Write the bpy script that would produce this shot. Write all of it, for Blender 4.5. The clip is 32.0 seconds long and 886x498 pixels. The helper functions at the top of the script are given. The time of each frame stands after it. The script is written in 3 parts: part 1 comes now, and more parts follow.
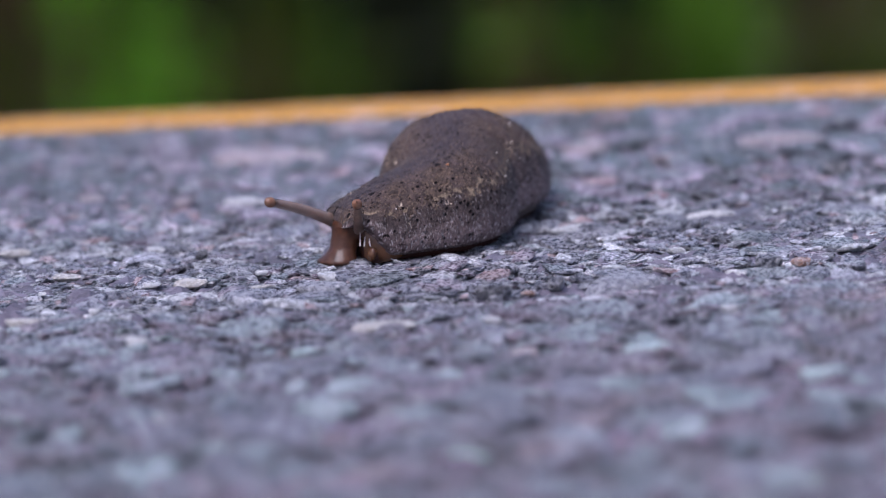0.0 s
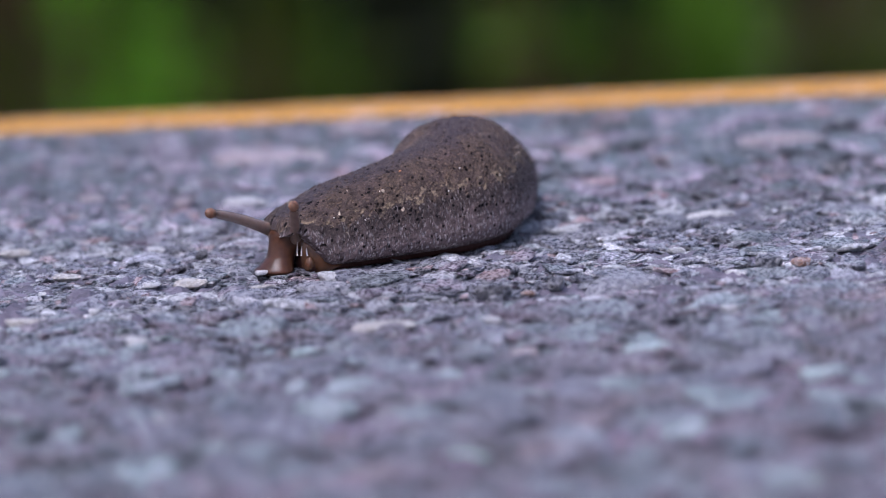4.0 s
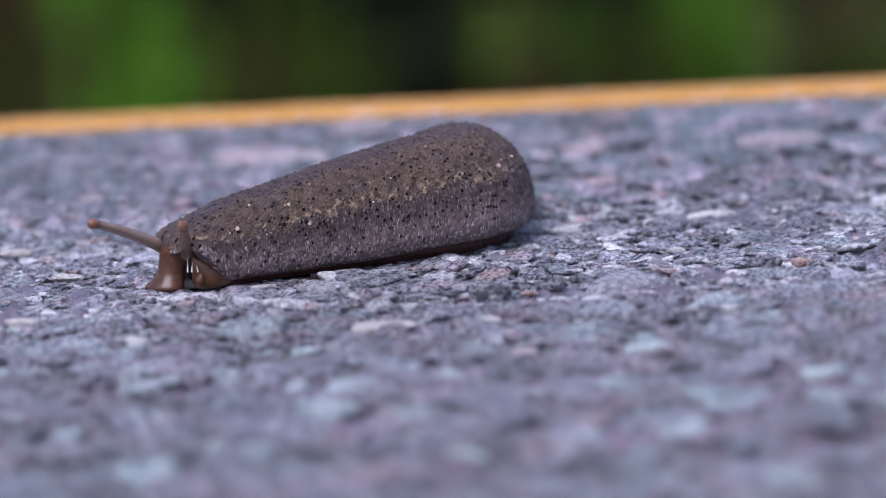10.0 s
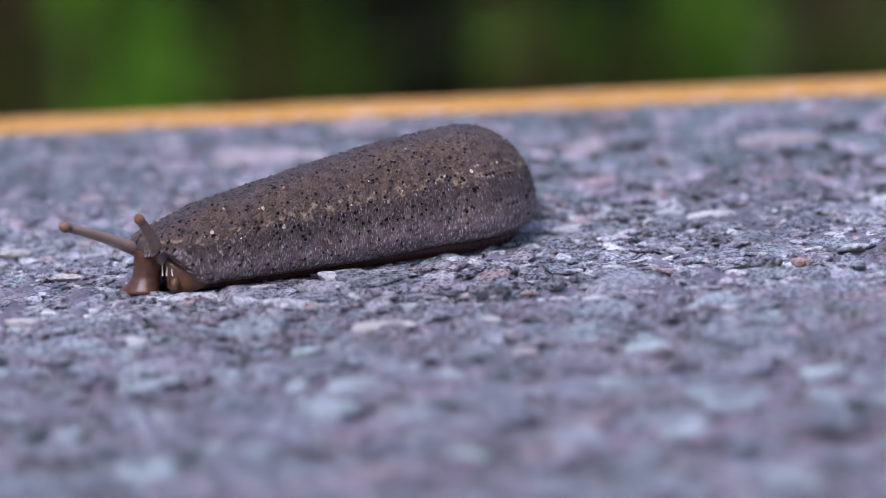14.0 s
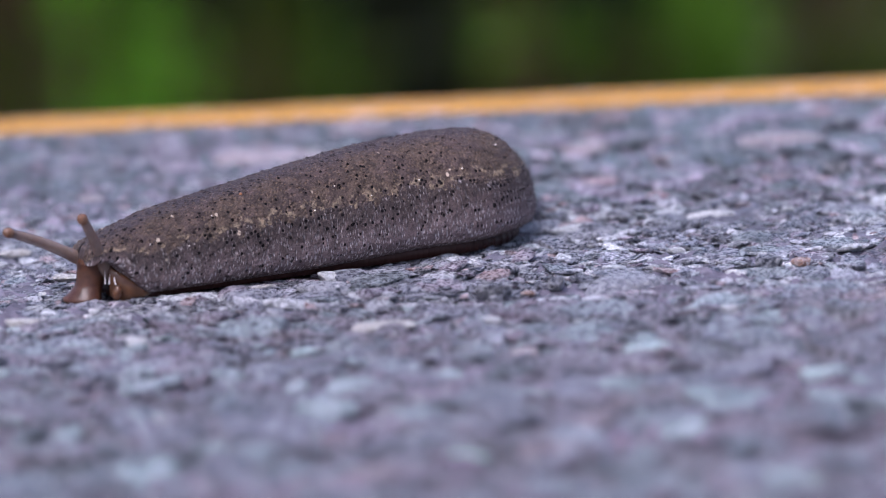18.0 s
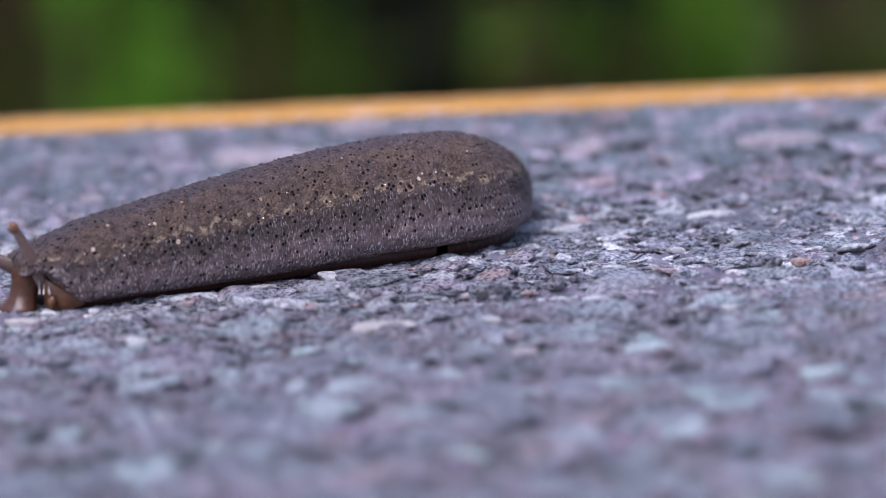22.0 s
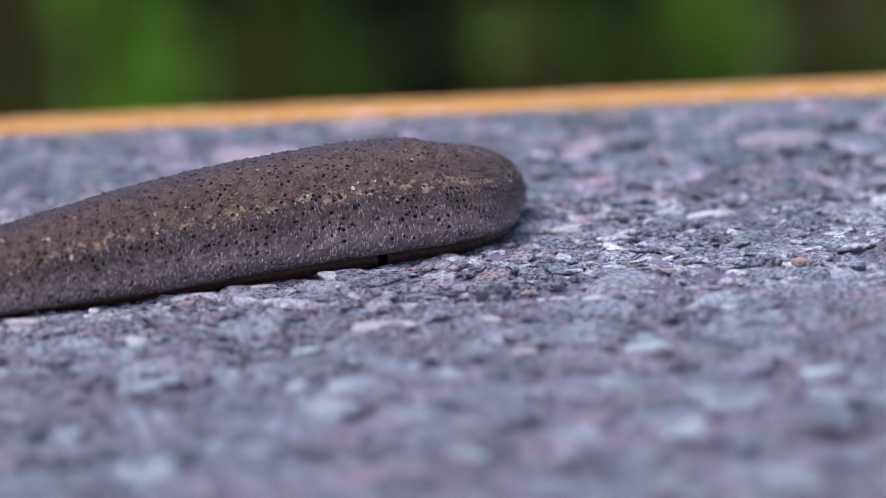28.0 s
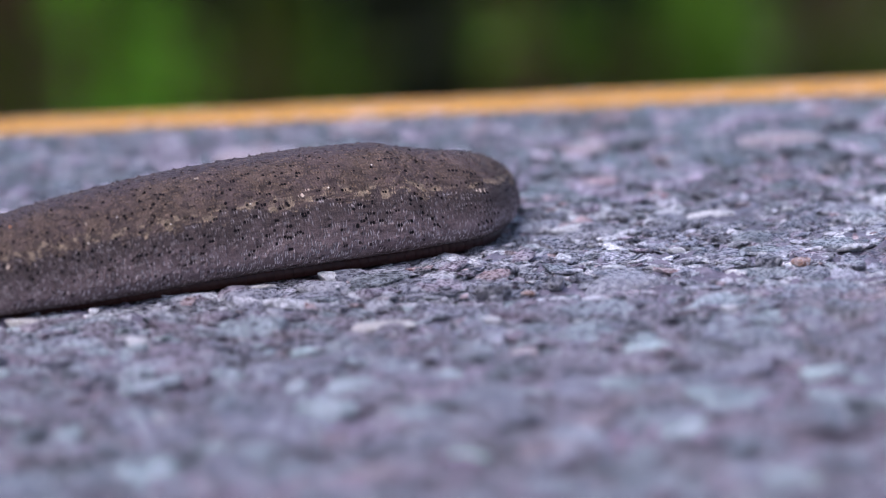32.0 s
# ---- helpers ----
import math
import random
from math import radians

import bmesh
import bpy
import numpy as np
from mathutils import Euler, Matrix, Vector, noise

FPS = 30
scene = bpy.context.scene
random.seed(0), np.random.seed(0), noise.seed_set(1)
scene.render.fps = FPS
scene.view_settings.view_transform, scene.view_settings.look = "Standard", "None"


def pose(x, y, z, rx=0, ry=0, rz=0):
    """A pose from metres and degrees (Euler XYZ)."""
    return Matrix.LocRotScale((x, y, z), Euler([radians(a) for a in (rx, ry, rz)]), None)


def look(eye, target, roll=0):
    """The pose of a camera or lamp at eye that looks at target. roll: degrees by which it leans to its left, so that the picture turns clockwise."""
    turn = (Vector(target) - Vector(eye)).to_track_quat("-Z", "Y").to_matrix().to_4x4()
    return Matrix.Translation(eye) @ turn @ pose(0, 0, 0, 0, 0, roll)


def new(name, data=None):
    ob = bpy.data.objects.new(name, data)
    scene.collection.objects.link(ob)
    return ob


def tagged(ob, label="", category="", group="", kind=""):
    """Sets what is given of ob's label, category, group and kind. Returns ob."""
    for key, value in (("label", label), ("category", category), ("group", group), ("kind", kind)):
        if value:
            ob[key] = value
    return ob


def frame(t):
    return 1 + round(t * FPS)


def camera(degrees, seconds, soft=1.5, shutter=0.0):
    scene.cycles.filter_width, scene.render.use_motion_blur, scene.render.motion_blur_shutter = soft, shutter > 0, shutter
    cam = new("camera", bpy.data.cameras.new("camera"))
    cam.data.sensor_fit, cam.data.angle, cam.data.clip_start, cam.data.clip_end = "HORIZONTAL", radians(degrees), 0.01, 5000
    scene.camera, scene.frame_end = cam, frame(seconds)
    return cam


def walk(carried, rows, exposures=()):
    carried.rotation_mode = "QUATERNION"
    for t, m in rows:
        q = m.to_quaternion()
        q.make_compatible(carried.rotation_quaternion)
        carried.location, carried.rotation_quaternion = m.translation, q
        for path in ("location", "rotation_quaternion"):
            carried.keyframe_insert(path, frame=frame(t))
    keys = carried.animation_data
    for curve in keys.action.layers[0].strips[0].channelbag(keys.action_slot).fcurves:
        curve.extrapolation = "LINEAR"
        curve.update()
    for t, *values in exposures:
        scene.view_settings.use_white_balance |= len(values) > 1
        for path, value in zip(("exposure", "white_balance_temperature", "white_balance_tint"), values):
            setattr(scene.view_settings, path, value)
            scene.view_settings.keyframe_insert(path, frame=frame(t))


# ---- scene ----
# ---- camera ----
LENS = 8.36                                   # degrees across
EYE = (0.0, -0.6030, 0.1036)
cam = camera(LENS, 32.0, 0.95)
cam.data.dof.use_dof = True
cam.data.dof.focus_distance = 0.599
cam.data.dof.aperture_fstop = 22.0
VIEW = look(EYE, (0.0, 0.0, 0.0), -2.7)
walk(cam, [(0.0, VIEW), (32.0, VIEW)],
     [(0.0, 0.26, 5550, 24), (6.0, 0.35, 5550, 24), (14.0, 0.44, 5550, 24), (32.0, 0.48, 5550, 24)])

# ---- world, sun, exposure ----
world = bpy.data.worlds.new("sky")
scene.world = world
world.use_nodes = True
wn = world.node_tree.nodes
sky = wn.new("ShaderNodeTexSky")
sky.sky_type = "NISHITA"
sky.sun_disc = False
sky.dust_density, sky.ozone_density = 5.0, 0.6
sky.sun_elevation, sky.sun_rotation = radians(62), radians(219)
wn["Background"].inputs[1].default_value = 0.15
world.node_tree.links.new(sky.outputs[0], wn["Background"].inputs[0])
sun = new("sun", bpy.data.lights.new("sun", "SUN"))
sun.data.energy, sun.data.angle, sun.data.color = 2.0, radians(30), (1.0, 0.97, 0.92)
sun.matrix_world = look((-0.8, -1.0, 2.4), (0, 0, 0))

MM = 0.001


# ---- materials ----
class Mat:
    """A node material with short ways to add nodes."""

    def __init__(self, name, rough=0.6, spec=0.5):
        self.m = bpy.data.materials.new(name)
        self.m.use_nodes = True
        self.t = self.m.node_tree
        self.b = self.t.nodes["Principled BSDF"]
        self.b.inputs["Roughness"].default_value = rough
        self.b.inputs["Specular IOR Level"].default_value = spec

    def node(self, kind, **kw):
        n = self.t.nodes.new(kind)
        for k, v in kw.items():
            if k in n.inputs:
                n.inputs[k].default_value = v
        return n

    def link(self, a, b):
        self.t.links.new(a, b)

    def coords(self):
        return self.node("ShaderNodeTexCoord").outputs["Object"]

    def world_coords(self):
        return self.node("ShaderNodeNewGeometry").outputs["Position"]

    def noise(self, vec, scale, detail=4.0, rough=0.55):
        n = self.node("ShaderNodeTexNoise", Scale=scale, Detail=detail, Roughness=rough)
        self.link(vec, n.inputs["Vector"])
        return n.outputs["Fac"]

    def cells(self, vec, scale, feature="F1", rand=1.0):
        n = self.node("ShaderNodeTexVoronoi", Scale=scale, Randomness=rand)
        n.feature = feature
        self.link(vec, n.inputs["Vector"])
        return n

    def ramp(self, fac, stops, hard=False):
        n = self.node("ShaderNodeValToRGB")
        n.color_ramp.interpolation = "CONSTANT" if hard else "LINEAR"
        els = n.color_ramp.elements
        while len(els) < len(stops):
            els.new(0.5)
        for e, (p, c) in zip(els, stops):
            e.position = p
            e.color = (*c, 1) if not isinstance(c, (int, float)) else (c, c, c, 1)
        self.link(fac, n.inputs[0])
        return n.outputs[0]

    def mix(self, fac, a, b, how="MIX"):
        n = self.node("ShaderNodeMix")
        n.data_type, n.blend_type = "RGBA", how
        for sock, v in ((n.inputs[0], fac), (n.inputs[6], a), (n.inputs[7], b)):
            if isinstance(v, (int, float)):
                sock.default_value = v
            elif isinstance(v, tuple):
                sock.default_value = (*v, 1)
            else:
                self.link(v, sock)
        return n.outputs[2]

    def math(self, op, a, b=0.0):
        n = self.node("ShaderNodeMath")
        n.operation = op
        for sock, v in zip(n.inputs, (a, b)):
            if isinstance(v, (int, float)):
                sock.default_value = v
            else:
                self.link(v, sock)
        return n.outputs[0]

    def color(self, c):
        if isinstance(c, tuple):
            self.b.inputs["Base Color"].default_value = (*c, 1)
        else:
            self.link(c, self.b.inputs["Base Color"])

    def bump(self, height, dist, strength=1.0):
        n = self.node("ShaderNodeBump", Strength=strength, Distance=dist)
        self.link(height, n.inputs["Height"])
        self.link(n.outputs[0], self.b.inputs["Normal"])


# tints of the stones: by the slug, on the far part of the road, on the near part; far and near hold the lens's colour
# fringes
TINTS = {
    # the last, whitest tints stand in for glints on the grit
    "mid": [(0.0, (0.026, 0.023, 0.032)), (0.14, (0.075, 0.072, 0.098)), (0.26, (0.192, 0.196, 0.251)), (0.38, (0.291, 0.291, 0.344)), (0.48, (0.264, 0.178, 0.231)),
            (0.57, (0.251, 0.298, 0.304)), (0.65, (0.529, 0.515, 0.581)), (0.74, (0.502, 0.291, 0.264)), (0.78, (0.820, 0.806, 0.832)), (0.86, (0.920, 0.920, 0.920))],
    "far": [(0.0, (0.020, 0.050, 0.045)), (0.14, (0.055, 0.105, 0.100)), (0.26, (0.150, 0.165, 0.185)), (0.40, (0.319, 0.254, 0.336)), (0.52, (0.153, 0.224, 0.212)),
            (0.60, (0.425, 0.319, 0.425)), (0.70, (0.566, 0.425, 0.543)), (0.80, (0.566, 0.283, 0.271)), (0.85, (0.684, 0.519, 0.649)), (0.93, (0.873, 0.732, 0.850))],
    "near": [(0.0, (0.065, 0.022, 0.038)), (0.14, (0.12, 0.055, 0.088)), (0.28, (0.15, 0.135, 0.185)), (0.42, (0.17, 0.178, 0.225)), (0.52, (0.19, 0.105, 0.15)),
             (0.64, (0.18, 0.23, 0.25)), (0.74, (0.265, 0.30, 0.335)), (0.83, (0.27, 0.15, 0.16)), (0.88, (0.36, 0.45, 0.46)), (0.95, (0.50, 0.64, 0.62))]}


def stone_material(name, source, tints="mid"):
    """source: object, island, or one colour."""
    m = Mat(name, 0.5, 0.9)
    w = m.world_coords()
    named = isinstance(source, tuple)
    if named:
        base = m.mix(m.noise(w, 300, 2), source, tuple(c * 0.8 for c in source))
    else:
        rnd = m.node("ShaderNodeObjectInfo").outputs["Random"] if source == "object" else \
            m.node("ShaderNodeNewGeometry").outputs["Random Per Island"]
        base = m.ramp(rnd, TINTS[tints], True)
    grain = m.noise(w, 1900, 6, 0.7)
    speck = m.cells(w, 2400)
    patch = m.noise(w, 380, 4, 0.6)
    c = m.mix(m.ramp(grain, [(0.41, 0.0), (0.60, 1.0)]), m.mix(0.14 if named else 0.62, base, (0.028, 0.026, 0.036)), m.mix(0.36, base, (0.74, 0.73, 0.76)))
    c = m.mix(m.ramp(speck.outputs["Color"], [(0.72, 0.0), (0.78, 0.8)]), c, m.mix(0.6, base, (0.75, 0.74, 0.74)))
    c = m.mix(m.ramp(patch, [(0.64, 0.0), (0.70, 0.3)] if named else [(0.52, 0.0), (0.62, 0.62)]), c, (0.04, 0.042, 0.05))
    if not named:
        wide = m.noise(w, 75, 3, 0.6)
        c = m.mix(1.0, c, m.ramp(wide, [(0.34, 0.7), (0.66, 1.35)]), "MULTIPLY")
    m.color(c)
    m.link(m.ramp(grain, [(0.36, 0.10), (0.66, 0.5)]), m.b.inputs["Roughness"])
    hgt = m.math("ADD", m.math("MULTIPLY", grain, 1.0), m.math("MULTIPLY", patch, 1.2))
    m.bump(hgt, 0.0011, 1.0)
    return m.m


def asphalt_material():
    m = Mat("asphalt", 0.6, 0.5)
    w = m.world_coords()
    grit = m.cells(w, 900)
    fine = m.noise(w, 3000, 4, 0.7)
    tone = m.ramp(grit.outputs["Color"], [(0.0, (0.03, 0.03, 0.036)), (0.45, (0.085, 0.083, 0.10)), (0.75, (0.15, 0.14, 0.165)), (1.0, (0.28, 0.26, 0.26))])
    c = m.mix(m.ramp(fine, [(0.35, 0.0), (0.7, 0.6)]), tone, (0.21, 0.20, 0.225))
    # lens fringing put into the binder: reddish on the near part of the road, greenish grey by the line
    sep = m.node("ShaderNodeSeparateXYZ")
    m.link(w, sep.inputs[0])
    zone = m.math("ADD", m.math("MULTIPLY", sep.outputs["Y"], 2.0), 0.5)
    c = m.mix(1.0, c, m.ramp(zone, [(0.0, (0.84, 0.82, 0.82)), (0.24, (0.90, 0.68, 0.77)), (0.45, (0.85, 0.78, 0.86)), (0.64, (0.72, 0.92, 0.90))]), "MULTIPLY")
    wide = m.noise(w, 75, 3, 0.6)
    c = m.mix(1.0, c, m.ramp(wide, [(0.34, 0.7), (0.66, 1.35)]), "MULTIPLY")
    m.color(c)
    m.link(m.ramp(fine, [(0.3, 0.4), (0.7, 0.8)]), m.b.inputs["Roughness"])
    m.bump(m.mix(0.5, grit.outputs["Distance"], fine), 0.0007, 0.8)
    return m.m


def paint_material():
    m = Mat("yellow_paint", 0.55, 0.4)
    w = m.world_coords()
    worn = m.noise(w, 260, 5, 0.6)
    fine = m.noise(w, 1800, 4, 0.6)
    c = m.mix(m.ramp(fine, [(0.3, 0.0), (0.7, 1.0)]), (0.33, 0.150, 0.011), (0.45, 0.232, 0.028))
    c = m.mix(m.ramp(worn, [(0.52, 0.0), (0.66, 0.6)]), c, (0.52, 0.34, 0.22))
    m.color(c)
    m.bump(fine, 0.0004, 0.6)
    return m.m


def soil_material():
    m = Mat("soil", 0.9, 0.2)
    w = m.world_coords()
    n = m.noise(w, 30, 6, 0.65)
    m.color(m.mix(m.ramp(n, [(0.35, 0.0), (0.65, 1.0)]), (0.035, 0.024, 0.014), (0.05, 0.06, 0.02)))
    m.bump(n, 0.01, 0.7)
    return m.m


def leaf_material(name, dark, light):
    m = Mat(name, 0.6, 0.12)
    rnd = m.node("ShaderNodeObjectInfo").outputs["Random"]
    n = m.noise(m.coords(), 60, 4)
    c = m.mix(m.mix(0.5, rnd, n), dark, light)
    m.color(c)
    tr = m.node("ShaderNodeBsdfTranslucent")
    m.link(c, tr.inputs["Color"])
    mx = m.node("ShaderNodeMixShader", Fac=0.4)
    m.link(m.b.outputs[0], mx.inputs[1])
    m.link(tr.outputs[0], mx.inputs[2])
    m.link(mx.outputs[0], m.t.nodes["Material Output"].inputs["Surface"])
    return m.m


def skin_material():
    """Warty slug skin, laid out by length along the body and by girth."""
    m = Mat("slug_skin", 0.55, 0.28)
    rest = m.node("ShaderNodeAttribute")
    rest.attribute_name = "rest"
    v = rest.outputs["Vector"]
    sep = m.node("ShaderNodeSeparateXYZ")
    m.link(v, sep.inputs[0])
    wart_layer = m.node("ShaderNodeAttribute")
    wart_layer.attribute_name = "wart"
    flat = m.node("ShaderNodeCombineXYZ")
    m.link(sep.outputs["X"], flat.inputs["X"])
    m.link(sep.outputs["Y"], flat.inputs["Y"])
    v = flat.outputs[0]
    girth = sep.outputs["Z"]
    wob = m.noise(v, 0.55, 5, 0.75)
    edge = m.math("DIVIDE", m.math("ADD", girth, m.math("MULTIPLY", m.math("SUBTRACT", wob, 0.5), 7.5)), 20.0)
    fine = m.noise(v, 2.2, 4, 0.65)
    mottle = m.noise(v, 0.8, 4, 0.6)
    wide = m.noise(v, 0.22, 3, 0.6)
    tan = m.mix(m.ramp(mottle, [(0.38, 0.0), (0.60, 1.0)]), (0.044, 0.030, 0.023), (0.102, 0.070, 0.052))
    grey = m.mix(m.ramp(mottle, [(0.38, 0.0), (0.60, 1.0)]), (0.044, 0.030, 0.026), (0.094, 0.065, 0.056))
    dorsal = m.mix(m.ramp(wide, [(0.44, 0.0), (0.58, 1.0)]), tan, grey)
    flank = m.mix(m.ramp(mottle, [(0.3, 0.0), (0.7, 1.0)]), (0.130, 0.092, 0.087), (0.225, 0.165, 0.158))
    step = m.ramp(edge, [(0.40, 0.0), (0.44, 0.8), (0.60, 1.0)])
    c = m.mix(step, dorsal, flank)
    # dark band just under the pale line
    band = m.ramp(edge, [(0.395, 0.0), (0.43, 0.9), (0.49, 0.7), (0.60, 0.0)])
    c = m.mix(band, c, (0.034, 0.024, 0.021))
    # dusky stripe down the middle of the back
    mid = m.ramp(m.math("DIVIDE", m.math("ADD", girth, m.math("MULTIPLY", wob, 2.0)), 10.0), [(0.20, 0.75), (0.38, 0.0)])
    c = m.mix(mid, c, (0.046, 0.036, 0.040))
    # broken pale line
    line = m.ramp(edge, [(0.33, 0.0), (0.375, 1.0), (0.395, 1.0), (0.41, 0.0)])
    broken = m.ramp(m.noise(v, 0.9, 4), [(0.49, 0.0), (0.58, 0.75)])
    c = m.mix(m.math("MULTIPLY", line, broken), c, (0.33, 0.25, 0.16))
    # small pale warts, stretched down the flanks and crowded towards the sole
    mp = m.node("ShaderNodeMapping")
    mp.inputs["Scale"].default_value = (1.0, 0.36, 0.0)
    m.link(v, mp.inputs["Vector"])
    warts = m.cells(mp.outputs[0], 4.5)
    beads = m.cells(v, 2.6)
    pale = m.ramp(m.mix(step, beads.outputs["Distance"], warts.outputs["Distance"]), [(0.16, 1.0), (0.46, 0.0)])
    low = m.ramp(m.math("DIVIDE", girth, 20.0), [(0.0, 0.6), (0.42, 0.6), (0.46, 0.25), (0.58, 0.55), (0.72, 1.0)])
    c = m.mix(m.math("MULTIPLY", pale, low), c, m.mix(step, (0.190, 0.133, 0.090), (0.66, 0.59, 0.57)))
    # black dots, fewer towards the sole
    mp2 = m.node("ShaderNodeMapping")
    mp2.inputs["Scale"].default_value = (1.0, 0.8, 0.0)
    m.link(v, mp2.inputs["Vector"])
    dot = m.ramp(wart_layer.outputs["Fac"], [(0.42, 0.0), (0.66, 0.7)])
    pits = m.cells(v, 1.4)
    small = m.math("MULTIPLY", m.ramp(pits.outputs["Distance"], [(0.19, 1.0), (0.27, 0.0)]), m.ramp(pits.outputs["Color"], [(0.22, 0.0), (0.27, 1.0)]))
    dot = m.math("MULTIPLY", m.math("MAXIMUM", dot, small), m.ramp(m.math("DIVIDE", girth, 20.0), [(0.60, 0.97), (0.78, 0.6)]))
    c = m.mix(dot, c, (0.007, 0.006, 0.007))
    # rare white flecks
    fl = m.cells(mp2.outputs[0], 0.55)
    pick = m.ramp(fl.outputs["Color"], [(0.66, 0.0), (0.68, 1.0)])
    tiny = m.ramp(fl.outputs["Distance"], [(0.085, 1.0), (0.13, 0.0)])
    c = m.mix(m.math("MULTIPLY", pick, tiny), c, (0.50, 0.40, 0.30))
    grain = m.noise(v, 5.5, 3, 0.7)
    c = m.mix(1.0, c, m.ramp(grain, [(0.33, 0.68), (0.68, 1.4)]), "MULTIPLY")
    # a brightness ramp along the body: darker at its front, lighter at its rear
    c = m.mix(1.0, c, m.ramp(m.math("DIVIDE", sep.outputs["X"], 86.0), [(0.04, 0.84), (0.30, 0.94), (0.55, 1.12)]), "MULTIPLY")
    m.color(c)
    m.link(m.ramp(fine, [(0.3, 0.38), (0.7, 0.62)]), m.b.inputs["Roughness"])
    m.link(m.ramp(dot, [(0.0, 0.17), (0.6, 0.04)]), m.b.inputs["Specular IOR Level"])
    hgt = m.math("ADD", m.math("MULTIPLY", pale, 0.6), m.math("ADD", m.math("MULTIPLY", dot, 0.5), m.math("ADD", m.math("MULTIPLY", fine, 0.5), m.math("MULTIPLY", grain, 0.8))))
    m.bump(hgt, 0.00026, 1.0)
    m.b.inputs["Subsurface Weight"].default_value = 0.0
    return m.m


def flesh_material(name, a, b, rough=0.22, sss=0.35, clear=0.0):
    m = Mat(name, rough, 0.45)
    m.b.inputs["Transmission Weight"].default_value = clear
    m.b.inputs["IOR"].default_value = 1.38
    w = m.coords()
    n = m.noise(w, 900, 4)
    m.color(m.mix(m.ramp(n, [(0.3, 0.0), (0.7, 1.0)]), a, b))
    m.b.inputs["Subsurface Weight"].default_value = sss
    m.b.inputs["Subsurface Radius"].default_value = (1.0, 0.5, 0.3)
    m.b.inputs["Subsurface Scale"].default_value = 0.0012
    m.bump(m.noise(w, 2600, 3), 0.00008, 0.5)
    return m.m


STONE_PART = stone_material("stone_chip", "object")
STONE_STUFF = stone_material("stone_aggregate", "island")
STONE_FAR = stone_material("stone_aggregate_far_fringe", "island", "far")
STONE_NEAR = stone_material("stone_aggregate_near_fringe", "island", "near")
ASPHALT = asphalt_material()
PAINT = paint_material()
SOIL = soil_material()
LEAF = leaf_material("leaf_green", (0.095, 0.26, 0.009), (0.19, 0.45, 0.020))
LEAF_MOSS = leaf_material("leaf_mid", (0.062, 0.140, 0.008), (0.120, 0.25, 0.015))
# the verge's shade is put into the next two leaf colours
LEAF_SHADED = leaf_material("leaf_shaded", (0.036, 0.055, 0.005), (0.070, 0.105, 0.010))
LEAF_DEEP_SHADE = leaf_material("leaf_deep_shade", (0.011, 0.014, 0.006), (0.020, 0.026, 0.010))
LEAF_DRY = leaf_material("leaf_dry", (0.055, 0.038, 0.016), (0.095, 0.066, 0.026))
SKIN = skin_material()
FOOT = flesh_material("slug_foot", (0.034, 0.012, 0.009), (0.054, 0.020, 0.014), 0.45, 0.05)
FLESH = flesh_material("slug_flesh", (0.040, 0.0155, 0.0085), (0.080, 0.033, 0.016), 0.32, 0.3)
LOBE = flesh_material("slug_lobe", (0.085, 0.040, 0.020), (0.14, 0.066, 0.032), 0.08, 0.3, 0.15)
HORN = flesh_material("slug_tentacle", (0.30, 0.21, 0.17), (0.42, 0.31, 0.25), 0.1, 0.2, 0.5)
TIP = flesh_material("slug_tip", (0.20, 0.10, 0.06), (0.29, 0.16, 0.095), 0.15, 0.2, 0.3)
RIM_AND_HIGHLIGHT = flesh_material("slug_rim_and_highlight", (0.45, 0.38, 0.34), (0.6, 0.52, 0.48), 0.15, 0.2)
WHITE_WART = flesh_material("white_wart", (0.62, 0.55, 0.46), (0.8, 0.74, 0.66), 0.35, 0.0)
ORANGE_WART = flesh_material("orange_wart", (0.30, 0.13, 0.06), (0.40, 0.19, 0.09), 0.4, 0.0)
EYE_DOT = flesh_material("slug_eye", (0.008, 0.006, 0.006), (0.015, 0.012, 0.01), 0.2, 0.0)


# ---- mesh helpers ----
def mesh_of(name, verts, faces, material, smooth=False):
    me = bpy.data.meshes.new(name)
    me.from_pydata([tuple(p) for p in verts], [], [tuple(f) for f in faces])
    me.materials.append(material)
    if smooth:
        me.polygons.foreach_set("use_smooth", [True] * len(me.polygons))
    return me


def under(ob, parent):
    ob.parent = parent
    return ob


def part(name, me, parent, label=""):
    return tagged(under(new(name, me), parent), label)


def grid_faces(nu, nv, wrap=False):
    i = np.arange(nu - 1)[:, None]
    j = np.arange(nv if wrap else nv - 1)[None, :]
    k = (j + 1) % nv
    return np.stack([i * nv + j, (i + 1) * nv + j, (i + 1) * nv + k, i * nv + k], -1).reshape(-1, 4)


def lattice(ix, iy, seed):
    """A repeatable random number for each whole-number cell."""
    h = np.sin(ix * 127.1 + iy * 311.7 + seed * 74.7) * 43758.5453
    return h - np.floor(h)


def value_noise(x, y, seed):
    ix, iy = np.floor(x), np.floor(y)
    fx, fy = x - ix, y - iy
    fx, fy = fx * fx * (3 - 2 * fx), fy * fy * (3 - 2 * fy)
    a, b = lattice(ix, iy, seed), lattice(ix + 1, iy, seed)
    c, d = lattice(ix, iy + 1, seed), lattice(ix + 1, iy + 1, seed)
    return (a + (b - a) * fx) * (1 - fy) + (c + (d - c) * fx) * fy


